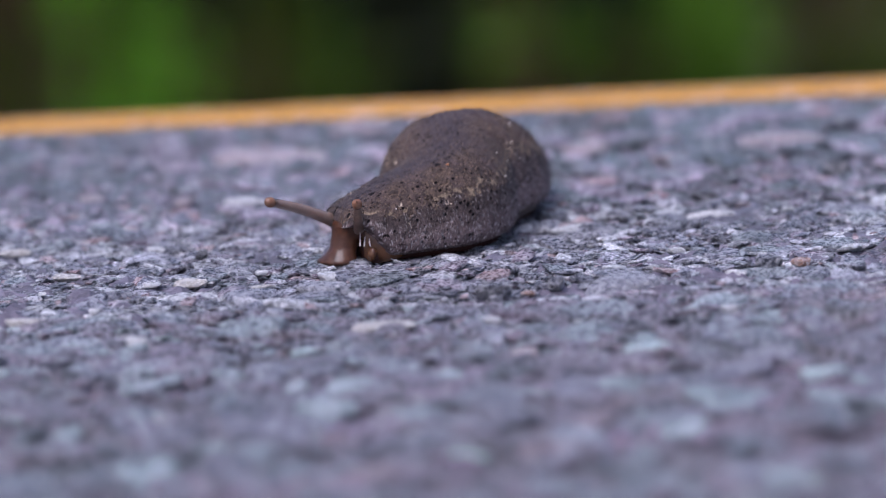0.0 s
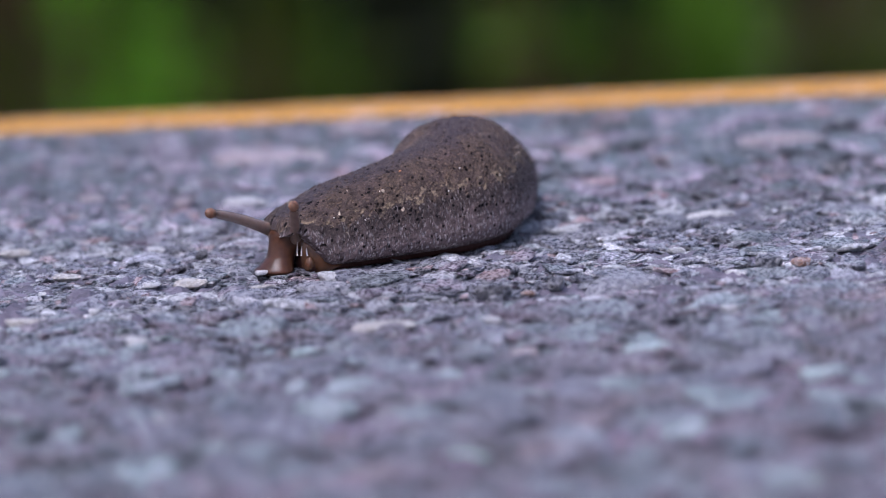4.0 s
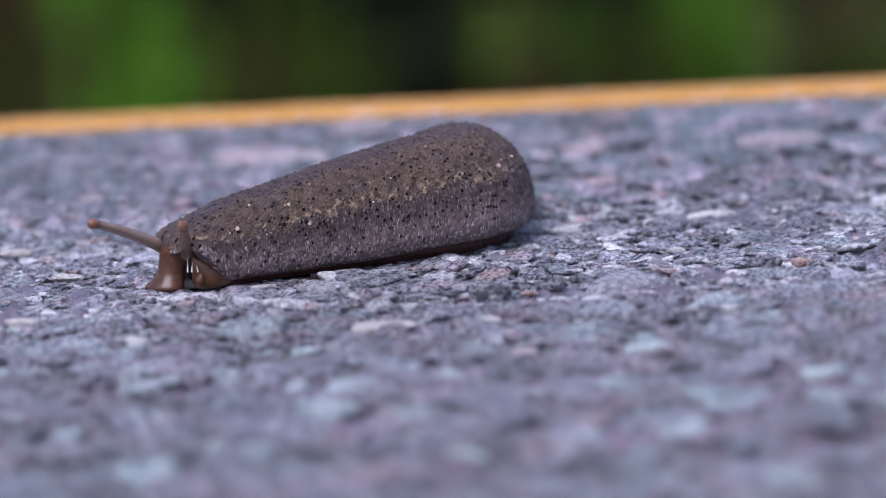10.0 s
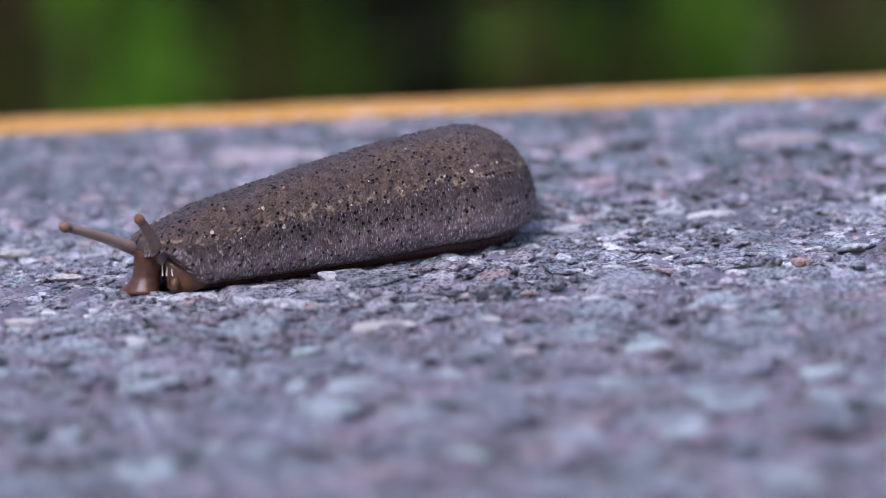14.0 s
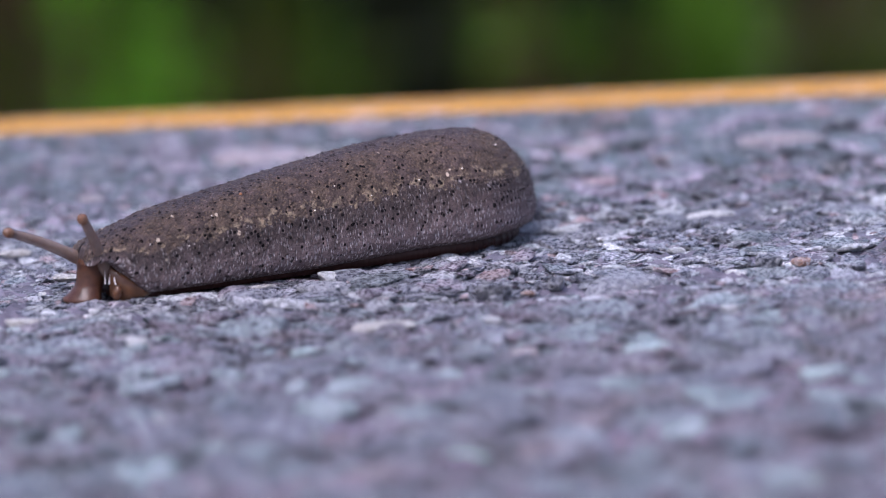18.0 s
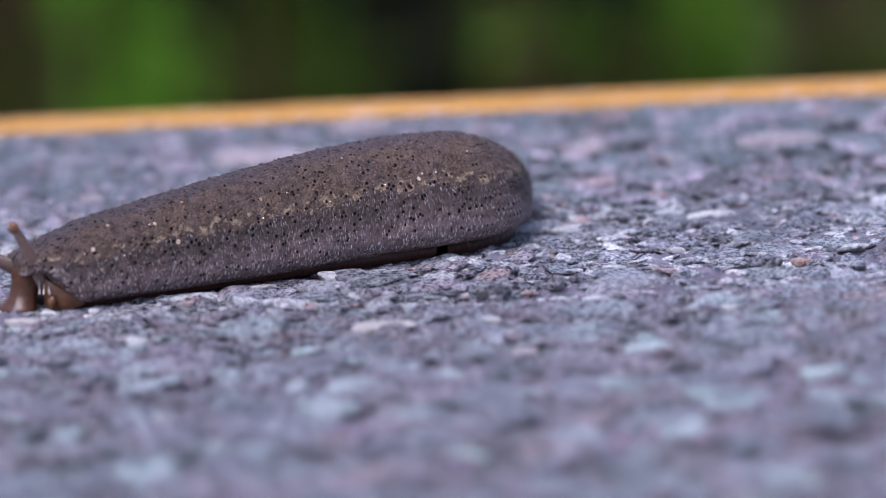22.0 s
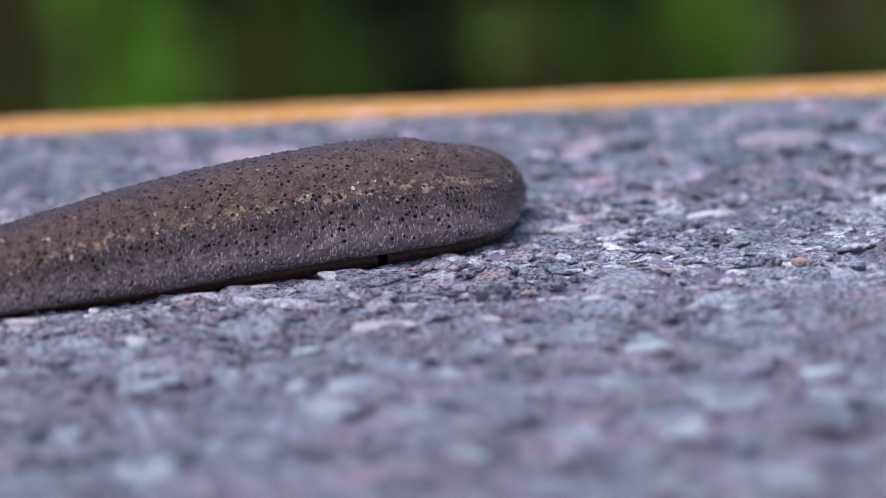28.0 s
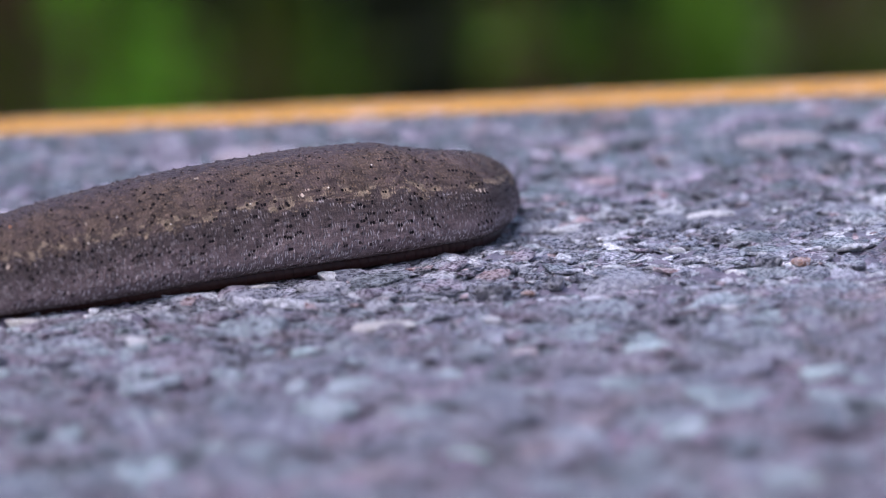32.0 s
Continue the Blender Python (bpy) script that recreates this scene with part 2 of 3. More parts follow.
def cell_distance(x, y, seed, low=-1e9, high=1e9):
    """Distance to the nearest jittered cell point whose x lies between low and high."""
    ix, iy = np.floor(x), np.floor(y)
    best = np.full(np.shape(x), 9.0)
    for dx in (-1, 0, 1):
        for dy in (-1, 0, 1):
            cx, cy = ix + dx, iy + dy
            px, py = cx + lattice(cx, cy, seed), cy + lattice(cx, cy, seed + 5)
            best = np.minimum(best, np.where((px >= low) & (px < high), np.hypot(px - x, py - y), 9.0))
    return best


# ---- road and verge ----
LINE_NEAR, LINE_BEND = 0.0925, 0.0960        # where the yellow line begins, and where the road rolls off


def road_height(x, y):
    """Grit of the worn surface and the fall of the verge."""
    g = (value_noise(x / 0.0035, y / 0.0035, 1) - 0.5) * 0.0010
    g += (value_noise(x / 0.0013, y / 0.0016, 2) - 0.5) * 0.0009
    g += (value_noise(x / 0.0005, y / 0.0007, 3) - 0.5) * 0.0006
    g += (value_noise(x / 0.02, y / 0.02, 4) - 0.5) * 0.0008
    over = np.clip(y - LINE_BEND, 0, None)
    return -0.0004 + g * np.where(y > LINE_NEAR - 0.002, 0.12, 1.0) - np.where(over < 0.06, over * over * 6.0, 0.0216 + (over - 0.06) * 0.72)


def axis(dense0, dense1, step, far0, far1):
    mid = np.arange(dense0, dense1, step)
    lo = dense0 - np.geomspace(step * 3, dense0 - far0, 26)[::-1]
    hi = dense1 + np.geomspace(step * 3, far1 - dense1, 26)
    return np.concatenate([lo, mid, hi])


def sheet(name, xs, ys, height, material):
    X, Y = np.meshgrid(xs, ys, indexing="ij")
    V = np.stack([X, Y, height(X, Y)], -1).reshape(-1, 3)
    return new(name, mesh_of(name, V.tolist(), grid_faces(len(xs), len(ys))[:, ::-1].tolist(), material, True))


ROAD_EDGE = LINE_BEND + 0.12
road = sheet("road", axis(-0.062, 0.062, 0.00030, -30, 30), np.concatenate([
    -0.15 - np.geomspace(0.001, 8, 26)[::-1], np.arange(-0.15, LINE_NEAR + 0.003, 0.00045), np.arange(LINE_NEAR + 0.004, ROAD_EDGE, 0.003)]), road_height, ASPHALT)
tagged(road, "weathered blue-grey asphalt road with worn aggregate", "road", kind="structure")
marking = sheet("road_marking", axis(-0.066, 0.066, 0.0006, -30, 30), np.arange(LINE_NEAR - 0.0018, ROAD_EDGE, 0.0009),
                lambda x, y: road_height(x, y) + 0.0009 - 0.004 * (y < LINE_NEAR + 0.0022 - 0.010 * np.clip(x, -0.05, 0.05)
                                                                 + (value_noise(x / 0.004, y / 0.004, 12) - 0.5) * 0.0009), PAINT)
tagged(marking, "worn orange-yellow painted line along the road edge", "road marking", kind="structure")
EDGE_Z = float(road_height(np.array([0.0]), np.array([ROAD_EDGE]))[0])


def ground_height(x, y):
    s = np.clip(y - ROAD_EDGE, 0, None)
    return EDGE_Z - 0.004 - 0.22 * (1 - np.exp(-s / 0.22)) + (value_noise(x / 0.05, y / 0.05, 7) - 0.5) * 0.03 * np.clip(s / 0.05, 0, 1)


ground = sheet("ground", axis(-1.2, 1.2, 0.03, -400, 400), np.concatenate([
    [ROAD_EDGE - 0.01], np.arange(ROAD_EDGE, 2.0, 0.03), 2.0 + np.geomspace(0.05, 800, 30)]), ground_height, SOIL)
tagged(ground, "dark soil verge falling away behind the road", "ground", kind="structure")


# ---- stones in the asphalt ----
def stone_mesh(name, seed, level, flat, cuts):
    """A worn chip: a ball with flats broken off it."""
    rng = random.Random(seed)
    bm = bmesh.new()
    bmesh.ops.create_icosphere(bm, subdivisions=level, radius=0.5)
    planes = [(Vector((rng.gauss(0, 1), rng.gauss(0, 1), rng.gauss(0, 0.6))).normalized(), rng.uniform(0.26, 0.42)) for _ in range(cuts)]
    planes.append((Vector((rng.uniform(-0.2, 0.2), rng.uniform(-0.2, 0.2), 1)).normalized(), rng.uniform(0.24, 0.36)))
    for v in bm.verts:
        p = v.co + noise.noise_vector(v.co * 3.1 + Vector((seed, 0, 0))) * 0.07
        for n, d in planes:
            over = p.dot(n) - d
            if over > 0:
                p = p - n * over * 0.93
        v.co = Vector((p.x, p.y, p.z * flat))
    me = bpy.data.meshes.new(name)
    bm.to_mesh(me)
    bm.free()
    me.materials.append(STONE_PART)
    return me


CHIPS = [stone_mesh("stone", 40 + i, 2, 0.9 + 0.06 * (i % 5), 7) for i in range(16)]
GRITS = [stone_mesh("grit", 90 + i, 1, 1.0, 4) for i in range(10)]


def chip(parent, x, y, size, long=1.0, turn=0.0, sink=0.0, mesh=0, label="", tilt=(0, 0), thick=0.55):
    ob = part("stone", CHIPS[mesh % len(CHIPS)], parent, label)
    ob.matrix_basis = Matrix.LocRotScale((x, y, sink), Euler((tilt[0], tilt[1], turn)), (size * long, size, size * thick))
    return ob


def joined(name, spots, shapes, material):
    """Many small stones in one mesh; spots: x, y, z, size, stretch, turn, tilt, shape."""
    vs, fs, base = [], [], 0
    data = []
    for me in shapes:
        co = np.array([v.co[:] for v in me.vertices])
        data.append((co, [tuple(p.vertices) for p in me.polygons]))
    for x, y, z, size, stretch, turn, tilt, k in spots:
        co, faces = data[k]
        p = co * (size * stretch, size, size * 0.34)
        p[:, 2] += p[:, 0] * tilt
        c, s = math.cos(turn), math.sin(turn)
        q = np.stack([p[:, 0] * c - p[:, 1] * s + x, p[:, 0] * s + p[:, 1] * c + y, p[:, 2] + z], -1)
        vs.extend(q.tolist())
        fs.extend(tuple(i + base for i in f) for f in faces)
        base += len(co)
    return new(name, mesh_of(name, vs, fs, material))


def scatter():
    rng = random.Random(5)
    coarse, fine = [], []
    pitch = 0.0033
    y = -0.14
    row = 0
    while y < LINE_NEAR - 0.001:
        x = -0.062 + (row % 2) * pitch / 2
        while x < 0.062:
            size = rng.choice((1.6, 2.0, 2.5, 3.1, 3.9, 5.0, 6.5)) * MM * (1.5 if y < -0.034 else 1.0 if y < 0.015 else 0.9)
            room = LINE_NEAR + 0.0012 - y
            size = min(size, max(1.2 * MM, room * 1.1))
            clear = x > 0.011 or y < 0.00093 + 0.608 * x - 0.010      # off the slug's track
            proud = rng.uniform(-0.8, 1.2 if clear else 0.6) * (1.0 if y < 0.015 else 1.1) - (0.9 if room < 0.012 else 0.0)
            coarse.append((x + rng.uniform(-1, 1) * 0.0014, y + rng.uniform(-1, 1) * 0.0014,
                           proud * MM * 0.55 - size * 0.10, size, rng.uniform(0.9, 1.7),
                           rng.uniform(0, 6.28), rng.uniform(-0.3, 0.3), rng.randrange(len(CHIPS))))
            x += pitch
        y += pitch * 0.9
        row += 1
    for _ in range(16000):
        size = (0.35 + 1.3 * rng.random() ** 2.5) * MM
        fine.append((rng.uniform(-0.058, 0.058), rng.uniform(-0.13, LINE_NEAR), rng.uniform(-0.5, 0.2) * MM, size,
                     rng.uniform(0.9, 1.4), rng.uniform(0, 6.28), rng.uniform(-0.3, 0.3), rng.randrange(len(GRITS))))
    for _ in range(9000):
        size = (0.22 + 0.55 * rng.random() ** 2) * MM
        fine.append((rng.uniform(-0.052, 0.052), rng.uniform(-0.05, 0.025), rng.uniform(-0.5, 0.15) * MM, size,
                     rng.uniform(0.9, 1.5), rng.uniform(0, 6.28), rng.uniform(-0.7, 0.7), rng.randrange(len(GRITS))))
    for _ in range(7000):
        size = (0.8 + 2.0 * rng.random() ** 1.6) * MM
        x, y = rng.uniform(-0.052, 0.052), rng.uniform(-0.06, 0.04)
        clear = x > 0.011 or y < 0.00093 + 0.608 * x - 0.010
        fine.append((x, y, rng.uniform(-0.4, 0.28 if clear else 0.0) * MM, size, rng.uniform(1.0, 1.9), rng.uniform(0, 6.28), rng.uniform(-0.35, 0.35), rng.randrange(len(GRITS))))
    return coarse, fine


# stones that stand out: x, y, width and depth (mm), tone; some slates stand in for dark holes
SPOTS = [
    (-5.9, -39.7, 6.7, 3.0, "buff"), (18.3, -56.9, 5.2, 2.6, "mint"), (-19.2, -80.1, 3.7, 2.0, "mint"), (-18.1, -8.3, 1.7, 1.4, "white"),
    (-25.0, -11.6, 4.2, 2.0, "buff"), (-11.4, -11.7, 2.8, 2.4, "white"), (-10.5, -19.0, 0.6, 0.5, "white"), (-33.8, -25.5, 1.7, 1.2, "white"),
    (20.6, -15.6, 1.3, 1.1, "white"), (4.9, -26.2, 4.9, 2.2, "slate"), (8.0, -26.8, 1.7, 1.5, "rust"), (35.0, -16.0, 2.3, 2.0, "rust"),
    (31.8, -18.3, 3.3, 2.0, "slate"), (-21.1, 35.8, 7.2, 3.3, "white"), (38.7, 64.0, 12.6, 5.7, "pink"), (27.9, 14.3, 6.4, 2.9, "white"),
    (-18.7, 68.5, 14.6, 6.6, "pink"), (13.2, 9.7, 5.2, 2.3, "white"), (35.6, 15.0, 1.5, 1.3, "white"), (-40.7, -29.2, 4.6, 2.1, "buff"),
    (-39.5, -14.7, 1.1, 0.9, "white"), (-16.2, -30.7, 2.7, 2.3, "grey"), (16.6, -23.8, 10.4, 4.7, "grey"), (33.0, -72.9, 6.5, 2.9, "mint"),
    (12.3, -43.0, 1.2, 1.0, "white"), (-40.7, -55.9, 1.6, 1.3, "mint"), (39.9, -34.7, 4.3, 2.0, "grey"), (-11.7, -17.7, 6.6, 3.0, "grey"),
    (16.6, 63.4, 6.9, 3.1, "pink"), (25.0, 52.7, 5.6, 2.5, "pink"), (-4.8, -11.6, 6.2, 2.8, "grey"), (10.8, -23.8, 2.2, 1.9, "slate"),
    (-37.6, -5.2, 3.4, 2.0, "buff"), (-43.7, 10.8, 3.5, 2.0, "buff"), (30.6, 19.7, 3.5, 2.0, "pink"), (-29.1, 8.4, 3.5, 2.0, "white"),
    (-29.3, -41.8, 3.2, 2.0, "white"), (1.4, -101.6, 4.3, 2.0, "mint"), (27.4, -64.7, 5.6, 2.5, "grey"), (-24.7, -79.5, 3.0, 2.5, "white"),
    (42.5, 38.7, 4.2, 2.0, "slate"), (27.8, 24.1, 3.6, 2.0, "slate"), (-24.3, 2.7, 1.7, 1.5, "slate"), (37.4, -47.5, 6.3, 2.8, "slate"),
    (7.1, -56.8, 3.1, 2.0, "pink"), (-13.2, -51.7, 3.7, 2.0, "mint"), (-37.2, 43.2, 4.3, 2.0, "pink"), (-27.2, 38.4, 3.6, 2.0, "pink"),
    (-8.7, 85.3, 7.8, 3.5, "pink"), (15.3, 82.0, 3.9, 2.0, "slate"),
    (-17.8, -16.6, 3.3, 1.6, "buff"), (-28.9, -12.3, 2.8, 1.6, "white"), (28.3, -20.8, 3.0, 1.6, "white"), (16.7, -15.0, 2.7, 1.6, "white"), (6.4, -12.5, 2.2, 1.6, "grey"), (26.8, -39.7, 3.2, 1.6, "white"), (23.2, -6.3, 2.2, 1.6, "white"), (4.3, -40.0, 2.4, 1.6, "white"), (40.2, -9.4, 3.9, 1.9, "white")]
SPOTS = [(x, y - 3.0, wide, deep, tone) for x, y, wide, deep, tone in SPOTS]
COARSE, FINE = scatter()
COARSE = [c for c in COARSE if not any(abs(c[0] / MM - x) < wide * 0.55 and abs(c[1] / MM - y) < deep * 0.6 + 0.8 for x, y, wide, deep, tone in SPOTS)]
FINE = [c for c in FINE if not any(abs(c[0] / MM - x) < wide * 0.5 + 0.4 and -deep * 0.6 - 2.0 < c[1] / MM - y < deep * 0.4 for x, y, wide, deep, tone in SPOTS)]
near_band = [s for s in COARSE if -0.034 < s[1] < 0.012]
near_band = sorted(near_band, key=lambda s: -s[3])[:240]
picked = set(id(s) for s in near_band)
rest_band = [s for s in COARSE if id(s) not in picked]
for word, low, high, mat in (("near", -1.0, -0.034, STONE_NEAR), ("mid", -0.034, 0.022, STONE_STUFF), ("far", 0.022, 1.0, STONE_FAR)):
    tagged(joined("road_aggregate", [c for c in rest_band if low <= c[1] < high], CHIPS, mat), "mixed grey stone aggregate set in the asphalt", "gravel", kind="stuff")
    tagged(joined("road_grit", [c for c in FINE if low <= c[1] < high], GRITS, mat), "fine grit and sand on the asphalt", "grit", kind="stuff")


# ---- slug ----
SLUG_LENGTH = 86.0                            # mm, fully stretched
PITCH = 0.8
HEAD_DIR = Vector((-0.8544, -0.5196)).normalized()
LINE_POINT = Vector((-3.0, -0.9))
BEND = 5.0


REAR_DIR = Vector((-0.14, -1.0)).normalized()


def swing(p, t):
    """How far the hind part lies to the side, p behind the bend: in at its waist, then out again."""
    a, b = (min(1.0, max(0.0, q)) for q in (p / 6.0, (p - 6.0) / 12.0))
    return max(0.0, 1 - t / 5.5) * (-0.9 * a * a * (3 - 2 * a) + 2.8 * b * b * (3 - 2 * b))


def track(l, t):
    """Point and heading on the slug's track, mm; l grows in the way that it crawls, 0 is where its bend begins."""
    early = max(0.0, 1 - t / 6.0) ** 2
    kink = 1.4 * early                        # its bend lies further over early on, to fit its outline in the camera's view
    bend = BEND + 3.0 * min(1.0, max(0.0, (t - 14) / 12.0))
    l -= 1.77 + kink / 0.8544 + (BEND - bend) * 0.428
    rx = 1.3 + 0.6 * early + 0.65 * max(0.0, 1 - ((t - 21.0) / 10.0) ** 2) - kink
    corner = LINE_POINT - HEAD_DIR * ((rx - LINE_POINT.x) / -HEAD_DIR.x)
    a0, a1 = math.atan2(REAR_DIR.y, REAR_DIR.x), math.atan2(HEAD_DIR.y, HEAD_DIR.x)
    angle = a0 - a1                           # turns to its right
    tl, arc = bend * math.tan(angle / 2), bend * angle
    start = corner - REAR_DIR * tl
    if l < 0:
        return start + REAR_DIR * l + Vector((swing(-l, t), 0)), (REAR_DIR + Vector((5 * (swing(-l - 0.1, t) - swing(-l + 0.1, t)), 0))).normalized()
    if l < arc:
        h = a0 - l / bend
        way = Vector((math.cos(h), math.sin(h)))
        hub = start + bend * Vector((REAR_DIR.y, -REAR_DIR.x))
        return hub + bend * Vector((-way.y, way.x)), way
    return corner + HEAD_DIR * (tl + (l - arc) * 1.036), HEAD_DIR


# how far along the track each place of the body has come (mm), at these times
KNOTS = (0.0, 10.3, 17.5, 27.0, 34.5, 47.0, 54.0, 86.0)
CRAWL = {
    0.0: (19.0, 11.2, 7.8, 3.2, -0.2, -6.0, -10.2, -31.0),
    3.5: (24.5, 16.5, 11.5, 6.8, 3.3, -2.7, -7.0, -28.0),
    6.0: (29.8, 21.8, 17.0, 10.2, 6.2, -0.1, -4.6, -26.5),
    9.0: (37.3, 27.4, 21.8, 14.8, 9.5, 2.5, -2.4, -25.6),
    11.0: (38.1, 28.8, 23.2, 16.2, 11.0, 3.4, -1.6, -25.2),
    13.0: (39.6, 30.2, 24.8, 17.5, 12.4, 4.3, -1.0, -25.0),
    17.0: (46.1, 35.8, 29.5, 21.5, 16.0, 6.8, 1.2, -24.5),
    21.0: (53.0, 42.5, 35.8, 26.8, 20.3, 9.7, 3.6, -24.0),
    25.0: (60.4, 50.2, 43.0, 33.5, 26.0, 13.5, 6.5, -23.3),
    28.0: (65.0, 55.2, 48.6, 39.5, 31.4, 17.2, 9.2, -22.2),
    32.0: (70.5, 61.0, 55.0, 46.5, 38.2, 22.2, 13.0, -20.0),
}


def crawled(u, t):
    """Smooth in time through the rows of CRAWL."""
    ts = list(CRAWL)
    ps = [float(np.interp(u, KNOTS, CRAWL[k])) for k in ts]
    if u < 0:
        ps = [p - u for p in ps]
    i = max(0, min(len(ts) - 2, next((k for k in range(len(ts) - 1) if t <= ts[k + 1]), len(ts) - 2)))

    def slope(k):
        a, b = max(0, k - 1), min(len(ts) - 1, k + 1)
        return (ps[b] - ps[a]) / (ts[b] - ts[a])
    h = ts[i + 1] - ts[i]
    s = (t - ts[i]) / h
    return ((2 * s ** 3 - 3 * s ** 2 + 1) * ps[i] + (s ** 3 - 2 * s ** 2 + s) * h * slope(i)
            + (-2 * s ** 3 + 3 * s ** 2) * ps[i + 1] + (s ** 3 - s ** 2) * h * slope(i + 1))


FRONT = 1.8
BODY = {0.8: (2.1, 4.6), 2: (2.6, 5.1), 3.2: (3.5, 5.6), 4.5: (4.7, 6.15), 6: (5.1, 6.75), 9: (5.6, 7.65), 12: (5.9, 8.2), 18: (6.3, 9.15), 26: (6.7, 10.1), 34: (7.1, 10.95),
        42: (7.3, 11.6), 48: (7.6, 11.8), 54: (7.5, 11.25), 58: (6.8, 10.25), 64: (5.9, 9.1), 70: (5.6, 8.0), 78: (4.7, 6.2), 86: (2.6, 3.4)}


def body_size(u):
    """Half width and height of the body, mm."""
    return tuple(np.interp(u, list(BODY), [v[i] for v in BODY.values()]) for i in (0, 1))


def skin_points(u, centre):
    """Rings of the body round the places u; centre is the piece's own place. Returns verts and layout."""
    n = 280
    a = np.linspace(0, 2 * np.pi, n, endpoint=False)
    ca, sa = np.cos(a), np.sin(a)
    turn = np.abs(np.angle(np.exp(1j * (a - np.pi / 2))))
    side = np.sign(ca + 1e-9)
    verts, rest, dark = [], [], []
    own = (centre - PITCH / 2, centre + PITCH / 2)
    for k in u:
        w, h = body_size(np.clip(k, FRONT, SLUG_LENGTH))
        lift = min(1.0, max(0.0, (4.9 - (k - FRONT)) / 4.2))
        low = 0.30 + 0.5 * min(1.0, max(0.0, (k - 26) / 16)) + (h - 1.8) * lift * lift * (3 - 2 * lift)            # the hood's rim rises over the head
        back = SLUG_LENGTH - k
        if back < 6.0:
            f = math.sqrt(max(0.0, 1 - (1 - max(back, 0) / 6.0) ** 2))
            w, h = w * (0.12 + 0.88 * f), 1.2 + (h - 1.2) * (0.25 + 0.75 * f)
        if k < FRONT + 0.8:
            f = math.sqrt(max(0.0, 1 - (1 - (k - FRONT) / 0.8) ** 2))
            w, h = w * (0.5 + 0.5 * f), low + (h - low) * (0.35 + 0.65 * f)
        tuck = 1 - 0.005 * ((k - centre) / PITCH) ** 2
        zc = low + 0.24 * (h - low)
        x = w * np.sign(ca) * np.where(sa > 0, np.abs(ca) ** 0.85, np.abs(ca) ** 0.45)
        z = np.where(sa > 0, (h - zc) * np.abs(sa) ** 0.95, -(zc - low) * np.abs(sa) ** 0.85)
        ks = np.full(n, k)
        px, pz = np.abs(x), zc + z
        far = np.concatenate([[0.0], np.cumsum(np.hypot(np.diff(px[70:211]), np.diff(pz[70:211])))])
        girth = np.interp(turn, np.linspace(0, np.pi, 141), far) * side
        wart = np.clip(1 - cell_distance(ks * 2.2, girth * 1.4, 3, own[0] * 2.2, own[1] * 2.2) * 1.8, 0, 1) * 0.09
        dot = np.clip(1 - cell_distance(ks * 0.88, girth * 0.92, 6, own[0] * 0.88, own[1] * 0.88) * 6.2, 0, 1)
        dot = np.maximum(dot, 0.8 * np.clip(1 - cell_distance(ks * 0.7, girth * 0.7, 16, own[0] * 0.7, own[1] * 0.7) * 8.5, 0, 1))
        wart += dot * 0.22
        wart += (value_noise(ks * 0.5, girth * 0.4 + 40, 8) - 0.5) * 0.08
        wart += (value_noise(ks * 0.11, girth * 0.16 + 60, 9) - 0.5) * 0.35
        x, z = x * tuck + wart * ca, zc + z * tuck + wart * sa * (sa > -0.6)
        verts.append(np.stack([x, np.full(n, centre - k), z], -1))
        rest.append(np.stack([ks, girth, turn * 7.5], -1))
        dark.append(dot)
    return np.concatenate(verts) * MM, np.concatenate(rest), np.concatenate(dark), n


def lathe(name, stations, material, n=20):
    """A tube through stations (x, y, z, rx, ry): rings lie across z."""
    verts = [((x + rx * math.cos(k * 6.2832 / n)) * MM, (y + ry * math.sin(k * 6.2832 / n)) * MM, z * MM)
             for x, y, z, rx, ry in stations for k in range(n)]
    faces = grid_faces(len(stations), n, True)[:, ::-1].tolist()
    faces += [list(range(n)), list(range(len(verts) - n, len(verts)))[::-1]]
    return mesh_of(name, verts, faces, material, True)


# pale and orange warts on the side: place, turn from the back, size (mm)
FLECKS = [(u, t, r, WHITE_WART if c == "w" else ORANGE_WART, "white wart" if c == "w" else "orange wart") for u, t, r, c in (
    (17.5, 1.08, 0.17, "w"), (18.6, 0.42, 0.26, "o"), (10.6, 1.14, 0.12, "w"), (21.6, 0.92, 0.14, "w"), (26.0, 1.05, 0.13, "w"), (29.5, 0.75, 0.12, "w"),
    (34.0, 1.02, 0.13, "w"), (41.0, 0.95, 0.14, "w"), (47.5, 0.9, 0.15, "w"), (52.0, 0.6, 0.13, "w"), (14.2, 0.7, 0.11, "w"), (7.0, 0.9, 0.11, "w"))]


